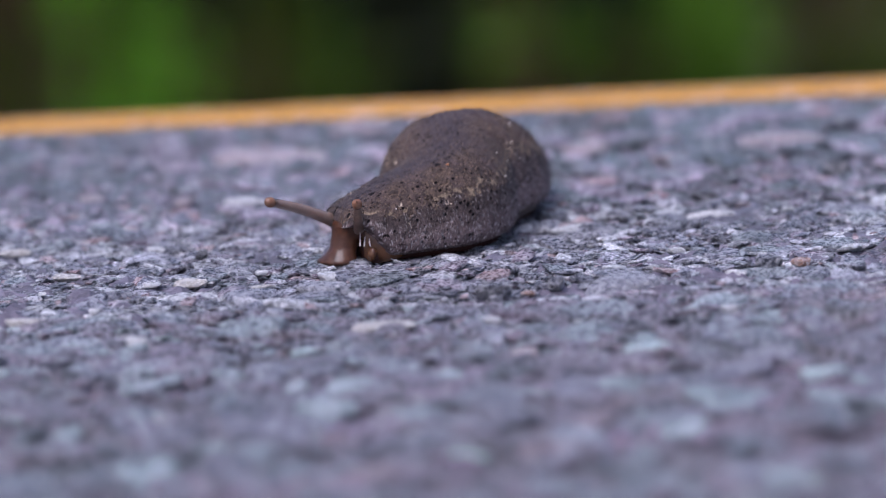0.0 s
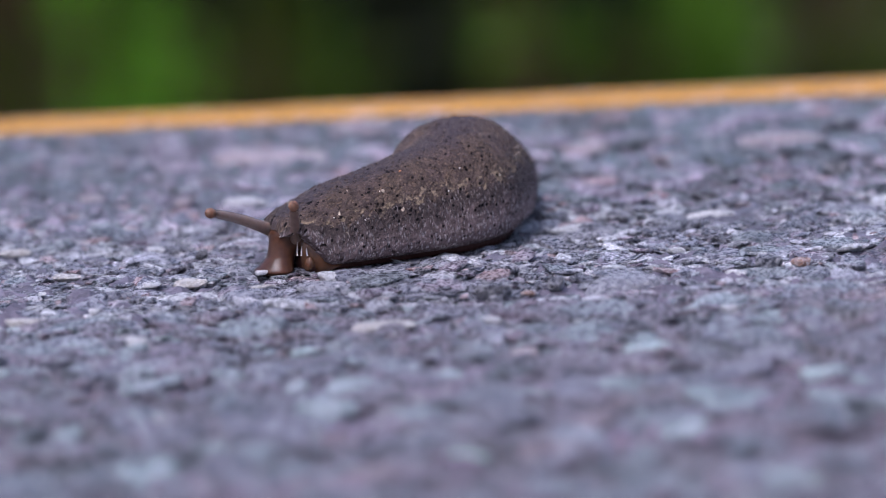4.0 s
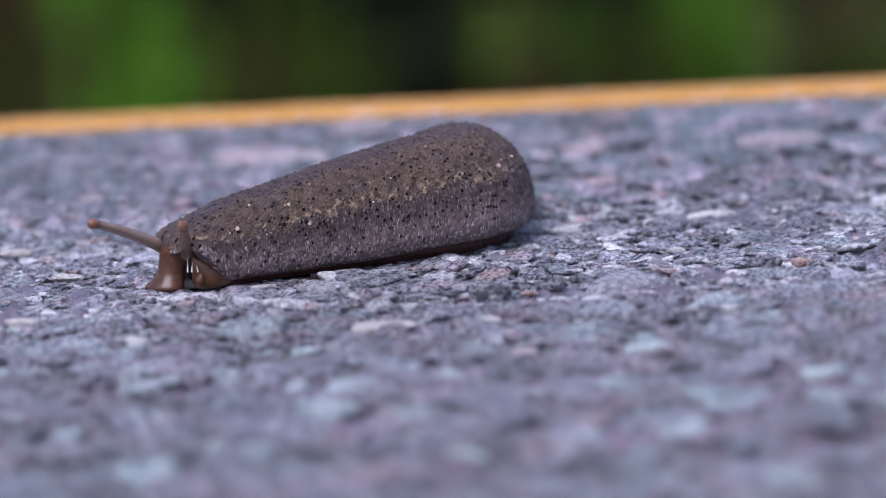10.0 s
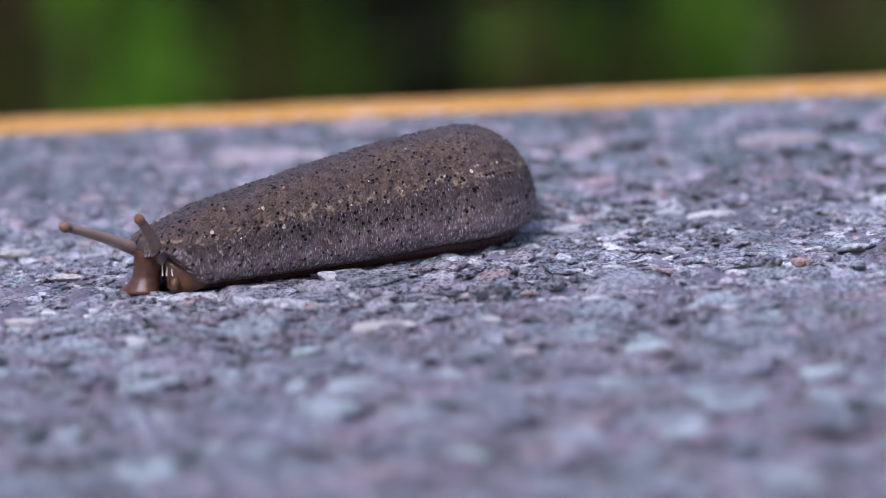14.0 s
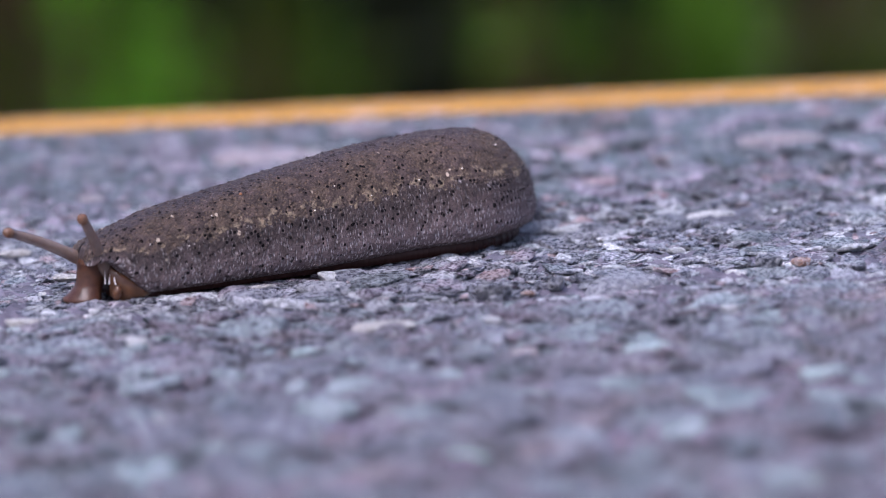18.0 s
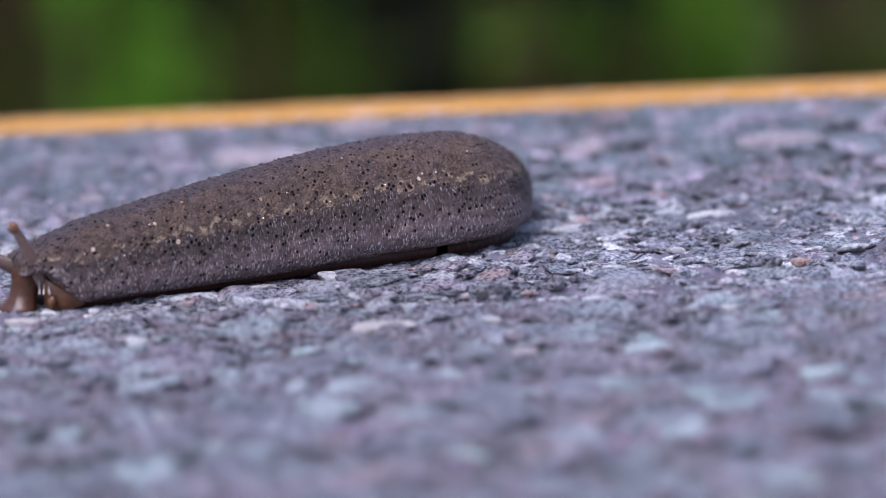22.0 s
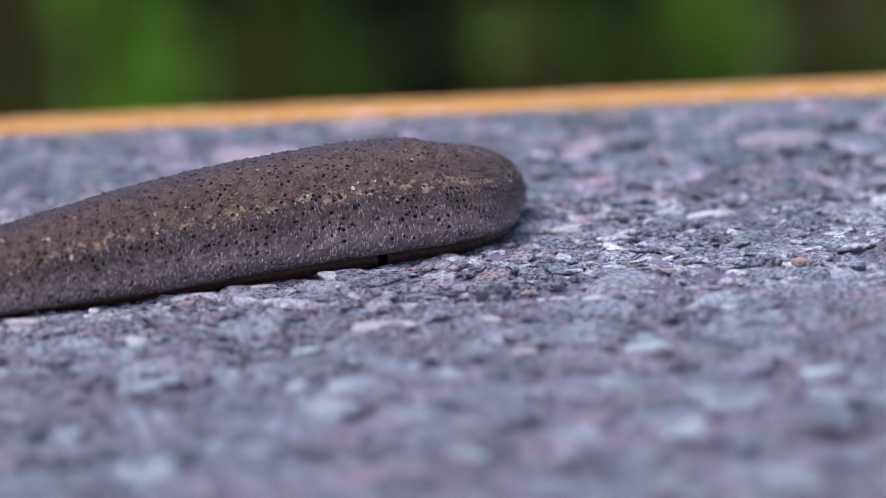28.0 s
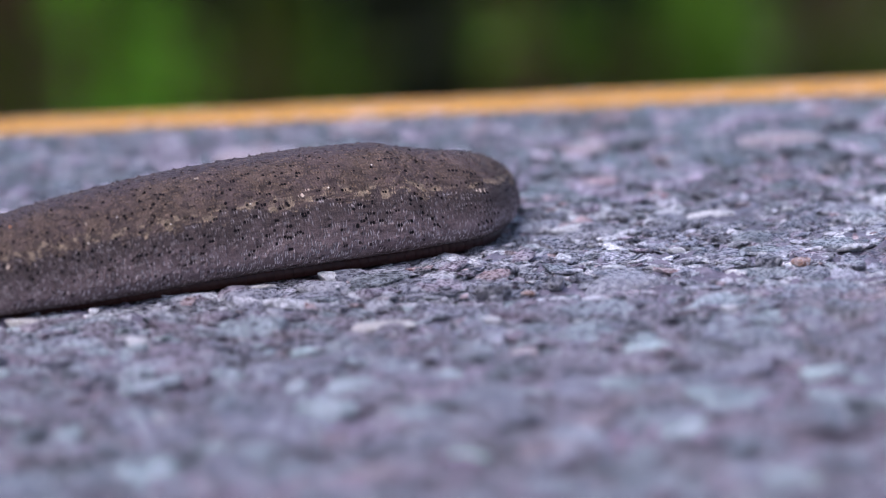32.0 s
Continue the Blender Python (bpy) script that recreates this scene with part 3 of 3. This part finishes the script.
def build_slug():
    slug = tagged(new("slug"), "brown speckled leatherleaf slug crawling on the asphalt", "slug")
    pieces = []
    count = int((SLUG_LENGTH - FRONT) / PITCH) + 1
    for i in range(count):
        u0 = min(SLUG_LENGTH - 0.2, FRONT + (i + 0.5) * PITCH)
        us = np.clip(u0 + np.linspace(-2.5, 2.5, 21) * PITCH, FRONT, SLUG_LENGTH)
        us = np.unique(np.round(us, 4))
        verts, rest, dark, n = skin_points(us, u0)
        faces = grid_faces(len(us), n, True).tolist()
        if i == 0:
            faces.append(list(range(n)))
        if i == count - 1:
            faces.append(list(range(len(verts) - n, len(verts)))[::-1])
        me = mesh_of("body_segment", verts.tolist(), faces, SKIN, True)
        me.attributes.new("rest", "FLOAT_VECTOR", "POINT").data.foreach_set("vector", rest.astype(np.float32).ravel())
        me.attributes.new("wart", "FLOAT", "POINT").data.foreach_set("value", dark.astype(np.float32))
        seg = part("body_segment", me, slug)
        # sole under the skirt of the body
        w, h = body_size(u0)
        if u0 < 5.0:
            pieces.append((seg, u0))
            continue
        half = w * 0.72
        prof = [(-half, 0.05), (-half * 1.03, 0.7), (-half * 0.93, 1.8), (half * 0.93, 1.8), (half * 1.03, 0.7), (half, 0.05)]
        fv = [(x * MM, y * PITCH * MM, z * MM) for y in (-1.3, 1.3) for x, z in prof]
        ff = [[k, (k + 1) % 6, 6 + (k + 1) % 6, 6 + k] for k in range(6)] + [[5, 4, 3, 2, 1, 0], [6, 7, 8, 9, 10, 11]]
        part("foot", mesh_of("foot", fv, ff, FOOT, True), seg, "wet reddish brown sole")
        pieces.append((seg, u0))
    for u, turn, size, mat, word in FLECKS:
        seg, u0 = min(pieces, key=lambda q: abs(q[1] - u))
        w, h = body_size(u)
        a, zc = math.pi / 2 + turn, 0.45 + 0.24 * (h - 0.45)
        x, z = -w * abs(math.cos(a)) ** 0.85, zc + (h - zc) * math.sin(a) ** 0.95
        part("fleck", lathe("fleck", [(x - 0.05, u0 - u, z + 0.05 + size * 0.6 * math.sin(b), size * 0.6 * math.cos(b) + 0.005, size * 0.6 * math.cos(b) + 0.005)
                                      for b in np.linspace(-1.5, 1.5, 7)], mat, 10), seg, word)
    return slug, pieces


def loft(name, stations, way, material, n=20):
    """A lump drawn out along the flat direction way: stations of length, sideways offset, half width, underside and top (mm)."""
    ex, ey = way
    verts = []
    for along, off, half, z0, z1 in stations:
        for k in range(n):
            c, q = math.cos(k * 6.2832 / n), math.sin(k * 6.2832 / n)
            side = off + half * math.copysign(abs(c) ** 0.8, c)
            verts.append(((ex * along - ey * side) * MM, (ey * along + ex * side) * MM, ((z0 + z1) / 2 + (z1 - z0) / 2 * q) * MM))
    faces = grid_faces(len(stations), n, True).tolist()
    faces += [list(range(n))[::-1], list(range(len(verts) - n, len(verts)))]
    return mesh_of(name, verts, faces, material, True)


def melted(name, meshes, material, size, rounds):
    """Lumps run together into one smooth skin."""
    verts, faces = [], []
    for me in meshes:
        base = len(verts)
        verts += [v.co[:] for v in me.vertices]
        faces += [[base + k for k in p.vertices] for p in me.polygons]
    ob = new(name, mesh_of(name, verts, faces, material, True))
    fuse = ob.modifiers.new("fuse", "REMESH")
    fuse.mode, fuse.voxel_size, fuse.use_smooth_shade = "VOXEL", size * MM, True
    soft = ob.modifiers.new("soft", "SMOOTH")
    soft.factor, soft.iterations = 0.5, rounds
    return ob


def build_head(slug):
    trunk = lathe("trunk", [
        (0.05, 0.2, 4.3, 1.2, 1.1), (0.05, 0.2, 4.0, 1.7, 1.6), (0.07, 0.3, 3.6, 1.8, 1.7), (0.12, 0.4, 2.9, 1.7, 1.6), (0.2, 0.7, 2.2, 1.55, 1.45), (0.25, 1.05, 1.4, 1.45, 1.35),
        (0.4, 1.45, 0.75, 1.7, 1.45), (0.6, 1.75, 0.25, 2.15, 1.6), (0.65, 1.8, 0.0, 2.25, 1.65), (0.65, 1.8, -0.3, 1.8, 1.3)], FLESH, 28)
    neck = loft("neck", [
        (-1.6, 0.3, 0.5, 3.2, 4.1), (-1.0, 0.4, 1.5, 2.8, 4.3), (-0.2, 0.5, 2.2, 2.4, 4.4), (0.8, 0.3, 2.7, 2.0, 4.5), (2.2, 0.8, 3.2, 1.5, 4.7), (4.0, 1.4, 3.6, 0.8, 5.0),
        (6.5, 2.2, 3.9, 0.3, 4.8), (8.5, 3.0, 3.4, 0.3, 4.0)], (0.0, -1.0), FLESH, 28)
    cheek = loft("cheek", [
        (-1.4, -0.1, 0.5, 2.8, 4.1), (-0.8, -0.1, 1.2, 2.3, 4.3), (0.5, -0.4, 1.5, 2.0, 4.4), (1.3, -0.6, 1.5, 1.9, 4.2), (2.0, -0.6, 1.2, 1.6, 3.6), (2.7, -0.4, 0.7, 1.2, 2.8)], (-0.79, -0.61), FLESH, 24)
    head = tagged(under(melted("head", (trunk, neck, cheek), FLESH, 0.14, 10), slug), "moist translucent brown head with a flared mouth lobe")
    flap = [(1.2, -1.7, 0.3, 0.4, 3.3), (1.6, -1.9, 0.55, 0.0, 3.1), (2.2, -2.0, 0.75, -0.2, 2.8), (3.0, -2.0, 0.8, -0.2, 2.4), (3.8, -2.0, 0.65, -0.1, 1.9), (4.6, -1.9, 0.4, 0.15, 1.4),
            (5.1, -1.8, 0.2, 0.4, 1.05), (5.35, -1.7, 0.08, 0.55, 0.85)]
    lobe = part("lobe", loft("lobe", flap, (-0.79, -0.61), LOBE, 24), head, "small spreading translucent mouth lobe")
    part("rim", loft("rim", [(q, off - 0.05, 0.07, top - 0.07, top + 0.06) for q, off, half, bottom, top in flap[2:]], (-0.79, -0.61), RIM_AND_HIGHLIGHT, 8), lobe, "thin pale edge")
    part("feeler", lathe("feeler", [(-3.35, 1.00, 0.35, 0.2, 0.2), (-3.35, 1.05, 0.6, 0.42, 0.4), (-3.35, 1.05, 1.0, 0.47, 0.44), (-3.35, 0.95, 1.35, 0.36, 0.34), (-3.35, 0.85, 1.55, 0.12, 0.12)], LOBE, 14), head, "small amber feeler")
    # pale slivers modelled where the flesh shows wet highlights
    for x, y, top, lean in ((-2.3, 1.55, 3.1, 0.04), (-2.75, 1.42, 2.7, 0.1), (-3.2, 1.2, 2.5, -0.05)):
        part("highlight_sliver", lathe("highlight_sliver", [(x + lean, y, 1.7, 0.08, 0.08), (x, y + 0.04, 2.2, 0.07, 0.07), (x - 0.5 * lean, y, top, 0.02, 0.02)], RIM_AND_HIGHLIGHT, 8), head, "pale sliver in place of a wet highlight")
    return head


def build_tentacle(slug, length):
    st = [(0, 0, -1.9, 0.25, 0.25), (0, 0, -1.3, 0.66, 0.66), (0, 0, -0.6, 0.72, 0.72), (0, 0, 0.0, 0.68, 0.68)]
    st += [(0, 0.2 * math.sin(math.pi * f), length * f, 0.64 - 0.21 * f, 0.64 - 0.21 * f) for f in (0.15, 0.3, 0.45, 0.6, 0.75, 0.87)]
    tent = part("eye_tentacle", lathe("eye_tentacle", st + [(0, 0.03, length * 0.95, 0.44, 0.44)], HORN, 16), slug, "slender translucent eye stalk")
    part("tip", lathe("tip", [(0, 0, length - 0.15 + 0.66 * math.sin(b), 0.53 * math.cos(b) + 0.01, 0.53 * math.cos(b) + 0.01)
                              for b in np.linspace(-1.45, 1.5, 12)], TIP, 16), tent, "rounded amber tip")
    part("eye", lathe("eye", [(0.0, 0.22, length + 0.22 + 0.2 * math.sin(b), 0.17 * math.cos(b) + 0.01, 0.17 * math.cos(b) + 0.01)
                              for b in np.linspace(-1.4, 1.5, 8)], EYE_DOT, 12), tent, "tiny black eye spot")
    return tent


slug, pieces = build_slug()
head = build_head(slug)
FAR_LEN, NEAR_LEN = 8.6, 6.6
far_tentacle = build_tentacle(slug, FAR_LEN)
near_tentacle = build_tentacle(slug, NEAR_LEN)


# ---- plants on the verge ----
def leaf_mesh(name, material, length, width, droop, seed):
    """A pointed blade with a fold along its rib, hanging over at its end."""
    rows, cols = 9, 5
    verts = []
    for i in range(rows):
        f = i / (rows - 1)
        w = width * math.sin(math.pi * min(1, 0.06 + f * 0.94)) ** 0.7 * (1 - 0.25 * f) * 0.5
        for j in range(cols):
            g = j / (cols - 1) * 2 - 1
            verts.append((w * g, length * (f - 0.25 * droop * f * f), length * (0.55 * f - droop * f * f) + abs(g) * w * 0.35))
    low = [(x, y, z - 0.0006) for x, y, z in verts]
    n = len(verts)
    f1 = grid_faces(rows, cols)
    faces = f1.tolist() + (f1[:, ::-1] + n).tolist()
    for i in range(rows - 1):
        for j in (0, cols - 1):
            p, q = i * cols + j, (i + 1) * cols + j
            faces.append([p, q, q + n, p + n])
    return mesh_of(name, verts + low, faces, material, True)


LEAVES = {}
for key, mat in (("green", LEAF), ("moss", LEAF_MOSS), ("dark", LEAF_SHADED), ("dry", LEAF_DRY), ("deep", LEAF_DEEP_SHADE)):
    LEAVES[key] = [leaf_mesh("leaf", mat, ln, wd, dr, 1) for ln, wd, dr in ((0.10, 0.018, 0.15), (0.13, 0.022, 0.3), (0.09, 0.024, 0.1), (0.12, 0.013, 0.3))]


def stem_mesh(height, material, bend):
    st = [(bend * f * f * 1000 * height, 0, f * height * 1000, 2.4 - 1.4 * f, 2.4 - 1.4 * f) for f in np.linspace(0, 1, 7)]
    return lathe("stem", st, material, 8)


STEMS = {k: [stem_mesh(h, m, b) for h, b in ((0.35, 0.1), (0.45, -0.12), (0.28, 0.05))] for k, m in (("green", LEAF), ("moss", LEAF_MOSS), ("dark", LEAF_SHADED), ("dry", LEAF_DRY), ("deep", LEAF_DEEP_SHADE))}
LABELS = {"green": "bright green leafy weed on the verge", "dark": "leafy weed on the verge, shade put into its dark green", "moss": "mid-green leafy weed on the verge", "dry": "dry brown weed stalk on the verge", "deep": "shrub with deep shade put into its very dark green"}


def plant(kind, x, y, seed, leaves=14, size=1.0):
    rng = random.Random(seed)
    z = float(ground_height(np.array([x]), np.array([y]))[0]) - 0.004
    p = tagged(new("weed"), LABELS[kind], "plant", "weeds on the verge")
    p.matrix_basis = pose(x, y, z, 0, 0, rng.uniform(0, 360)) @ Matrix.Scale(size, 4)
    k = rng.randrange(3)
    height, bend = ((0.35, 0.1), (0.45, -0.12), (0.28, 0.05))[k]
    part("stem", STEMS[kind][k], p)
    for i in range(leaves):
        f = (i + 0.6) / leaves
        lf = part("leaf", LEAVES[kind][rng.randrange(4)], p)
        s = rng.uniform(0.7, 1.25)
        lf.matrix_basis = Matrix.LocRotScale((bend * f * f * height, 0, f * height), Euler((rng.uniform(0.7, 1.05), rng.uniform(-0.3, 0.3), i * 2.4 + rng.uniform(-0.4, 0.4))), (s, s, s))
    return p


# bands of growth by their bearing from the camera, to fit its view: from, to, kind, nearest and farthest row, plants
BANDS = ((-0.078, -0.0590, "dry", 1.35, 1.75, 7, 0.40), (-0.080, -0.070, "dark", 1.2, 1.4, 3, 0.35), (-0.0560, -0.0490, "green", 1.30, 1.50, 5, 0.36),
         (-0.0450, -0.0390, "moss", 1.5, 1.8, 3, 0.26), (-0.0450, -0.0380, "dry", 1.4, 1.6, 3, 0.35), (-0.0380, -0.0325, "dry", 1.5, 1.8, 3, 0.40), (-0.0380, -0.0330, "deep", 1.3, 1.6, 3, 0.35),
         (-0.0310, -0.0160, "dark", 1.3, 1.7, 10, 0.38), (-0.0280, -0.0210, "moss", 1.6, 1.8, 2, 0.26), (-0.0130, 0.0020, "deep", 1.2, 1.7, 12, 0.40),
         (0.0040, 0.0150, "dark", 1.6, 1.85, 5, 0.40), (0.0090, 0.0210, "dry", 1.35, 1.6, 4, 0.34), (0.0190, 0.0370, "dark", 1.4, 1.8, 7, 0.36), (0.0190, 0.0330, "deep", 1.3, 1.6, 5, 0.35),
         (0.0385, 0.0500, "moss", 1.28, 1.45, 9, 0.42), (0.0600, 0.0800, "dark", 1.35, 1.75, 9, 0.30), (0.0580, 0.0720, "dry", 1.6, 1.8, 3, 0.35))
rng = random.Random(21)
for low, high, kind, near, far, many, size in BANDS:
    for i in range(many):
        bearing = low + (high - low) * (i + rng.uniform(0.2, 0.8)) / many
        yy = rng.uniform(near, far)
        plant(kind, bearing * (yy + 0.6), yy, rng.randrange(10 ** 6), 16, size * rng.uniform(0.8, 1.2))
# unseen back rows, added to fill the verge and shade it
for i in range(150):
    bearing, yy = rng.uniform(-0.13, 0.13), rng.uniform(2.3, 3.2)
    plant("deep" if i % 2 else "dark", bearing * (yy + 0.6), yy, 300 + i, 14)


def sprig(kind, x, y, z, r, seed):
    """A weed whose leaves crowd round its top."""
    rng = random.Random(seed)
    g = float(ground_height(np.array([x]), np.array([y]))[0]) - 0.004
    p = tagged(new("weed"), LABELS[kind], "plant", "weeds on the verge")
    p.matrix_basis = pose(x, y, g)
    stem = part("stem", STEMS[kind][2], p)
    stem.matrix_basis = Matrix.Diagonal((0.4, 0.4, (z - g) / 0.28, 1))
    for i in range(18):
        s = r / 0.06 * rng.uniform(0.75, 1.2)
        lf = part("leaf", LEAVES[kind][rng.randrange(3)], p)
        lf.matrix_basis = Matrix.LocRotScale((0.014 * (z - g) / 0.28, 0, (z - g) * rng.uniform(0.86, 1.0)), Euler((rng.uniform(-0.9, 0.8), rng.uniform(-0.4, 0.4), i * 2.4 + rng.uniform(-0.4, 0.4))), (s * 1.3, s, s))
    return p


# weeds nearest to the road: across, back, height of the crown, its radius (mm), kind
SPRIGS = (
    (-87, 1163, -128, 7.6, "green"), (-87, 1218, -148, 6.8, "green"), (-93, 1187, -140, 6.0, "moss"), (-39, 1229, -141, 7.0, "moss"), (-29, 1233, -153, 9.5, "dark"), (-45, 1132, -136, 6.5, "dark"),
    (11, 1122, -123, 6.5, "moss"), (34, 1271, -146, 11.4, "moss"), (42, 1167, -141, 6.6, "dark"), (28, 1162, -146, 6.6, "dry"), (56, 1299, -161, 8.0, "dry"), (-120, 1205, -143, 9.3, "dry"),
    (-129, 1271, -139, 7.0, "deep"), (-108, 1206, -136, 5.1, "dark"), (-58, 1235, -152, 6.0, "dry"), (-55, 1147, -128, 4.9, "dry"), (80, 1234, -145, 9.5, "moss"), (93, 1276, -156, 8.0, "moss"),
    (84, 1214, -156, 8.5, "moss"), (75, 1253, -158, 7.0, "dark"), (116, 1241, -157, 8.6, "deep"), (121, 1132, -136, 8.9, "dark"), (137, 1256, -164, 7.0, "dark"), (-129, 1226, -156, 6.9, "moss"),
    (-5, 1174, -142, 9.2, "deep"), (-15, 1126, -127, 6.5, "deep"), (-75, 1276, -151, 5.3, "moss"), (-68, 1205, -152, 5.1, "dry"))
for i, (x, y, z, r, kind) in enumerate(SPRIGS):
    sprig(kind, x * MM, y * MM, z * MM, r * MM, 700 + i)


# ---- stones near the slug, one by one ----
for x, y, z, size, stretch, turn, tilt, k in near_band:
    chip(road, x, y, size, stretch, turn, z, k, tilt=(tilt * 0.5, tilt * 0.4), thick=0.36)


# mint: near white chips with the lens's greenish fringe in their colour
TONES = {k: stone_material("stone_" + k, c) for k, c in (("white", (0.90, 0.89, 0.86)), ("buff", (0.84, 0.78, 0.68)), ("pink", (0.55, 0.42, 0.42)),
                                                       ("rust", (0.50, 0.26, 0.16)), ("slate", (0.045, 0.045, 0.055)), ("grey", (0.30, 0.30, 0.34)), ("mint", (0.74, 0.95, 0.89)))}
WORDS = {"white": "pale white stone chip", "buff": "buff stone chip", "pink": "pinkish stone chip", "rust": "rusty orange stone chip",
         "slate": "dark slate-grey stone, also set for dark holes", "mint": "pale white stone, its greenish lens fringe painted in", "grey": "rounded bluish grey stone"}
for i, (x, y, wide, deep, tone) in enumerate(SPOTS):
    me = CHIPS[(i * 5) % len(CHIPS)].copy()
    me.materials[0] = TONES[tone]
    ob = part("stone", me, road, WORDS[tone])
    tall = min(wide, deep) * {"slate": 1.0, "grey": 0.65}.get(tone, 0.55)
    ob.matrix_basis = Matrix.LocRotScale((x * MM, y * MM, (0.5 + tall * 0.15 if tone == "slate" else 0.62 - tall * 0.25) * MM), Euler((0, 0, 0.5 * math.sin(i * 2.3))), (wide * MM, deep * MM, tall * MM))


# ---- what moves ----
# eye stalks: seconds, tip from base across and up (mm), far and near one
STALKS = [(0, -6.1, 2.1, 0.0, 2.6), (1, -5.4, 2.8, 0.4, 3.4), (2, -5.5, 2.5, 0.2, 3.0), (3, -5.9, 1.4, -0.1, 3.2), (6, -5.2, 2.9, 0.3, 3.9),
          (7, -6.7, 3.0, -0.9, 4.6), (8, -7.5, 2.8, -1.6, 4.7), (9, -7.6, 2.8, -1.4, 4.5), (10, -6.3, 2.5, 0.0, 3.0), (11, -5.6, 1.7, 0.0, 2.5),
          (12, -5.4, 1.0, 0.0, 1.8), (13, -5.8, 1.8, -0.7, 2.6), (14, -6.6, 2.5, -1.9, 4.2), (17, -6.3, 2.5, -1.5, 4.6), (18, -6.4, 2.8, -1.8, 5.1),
          (19, -6.7, 4.0, -1.7, 5.2), (21, -6.4, 3.6, -2.0, 5.3), (23, -6.6, 3.2, -2.2, 5.1), (27, -6.5, 3.0, -1.6, 4.7), (32, -6.4, 2.8, -1.8, 4.8)]
HEAD_TURN = 21.0


def place(u, t):
    p, d = track(crawled(u, t), t)
    return pose(p.x * MM, p.y * MM, 0.0002, 0, 0, math.degrees(math.atan2(-d.x, d.y)))


def aimed(base, way):
    q = Vector(way).to_track_quat("Z", "Y")
    return Matrix.Translation(base) @ q.to_matrix().to_4x4()


def motions():
    seconds = list(range(33))
    base = {t: place(0.0, t) for t in seconds}
    walk(slug, [(t, base[t]) for t in seconds])
    for seg, u in pieces:
        walk(seg, [(t, base[t].inverted() @ place(u, t)) for t in seconds])
    heads = {t: place(3.5, t) @ pose(0, 0, 0, 0, 0, HEAD_TURN) for t in seconds}
    walk(head, [(t, base[t].inverted() @ heads[t]) for t in seconds])
    for tent, root, length, col in ((far_tentacle, (1.8, 1.0, 4.05), FAR_LEN, 1), (near_tentacle, (-1.6, 0.8, 3.4), NEAR_LEN, 3)):
        rows = []
        for t in seconds:
            ax, up = (float(np.interp(t, [r[0] for r in STALKS], [r[c] for r in STALKS])) for c in (col, col + 1))
            deep = math.sqrt(max(0.2, length ** 2 - ax ** 2 - up ** 2))
            foot = heads[t] @ Vector([c * MM for c in root])
            rows.append((t, base[t].inverted() @ aimed(foot, (ax, -deep, up + 0.17 * deep))))
        walk(tent, rows)


motions()
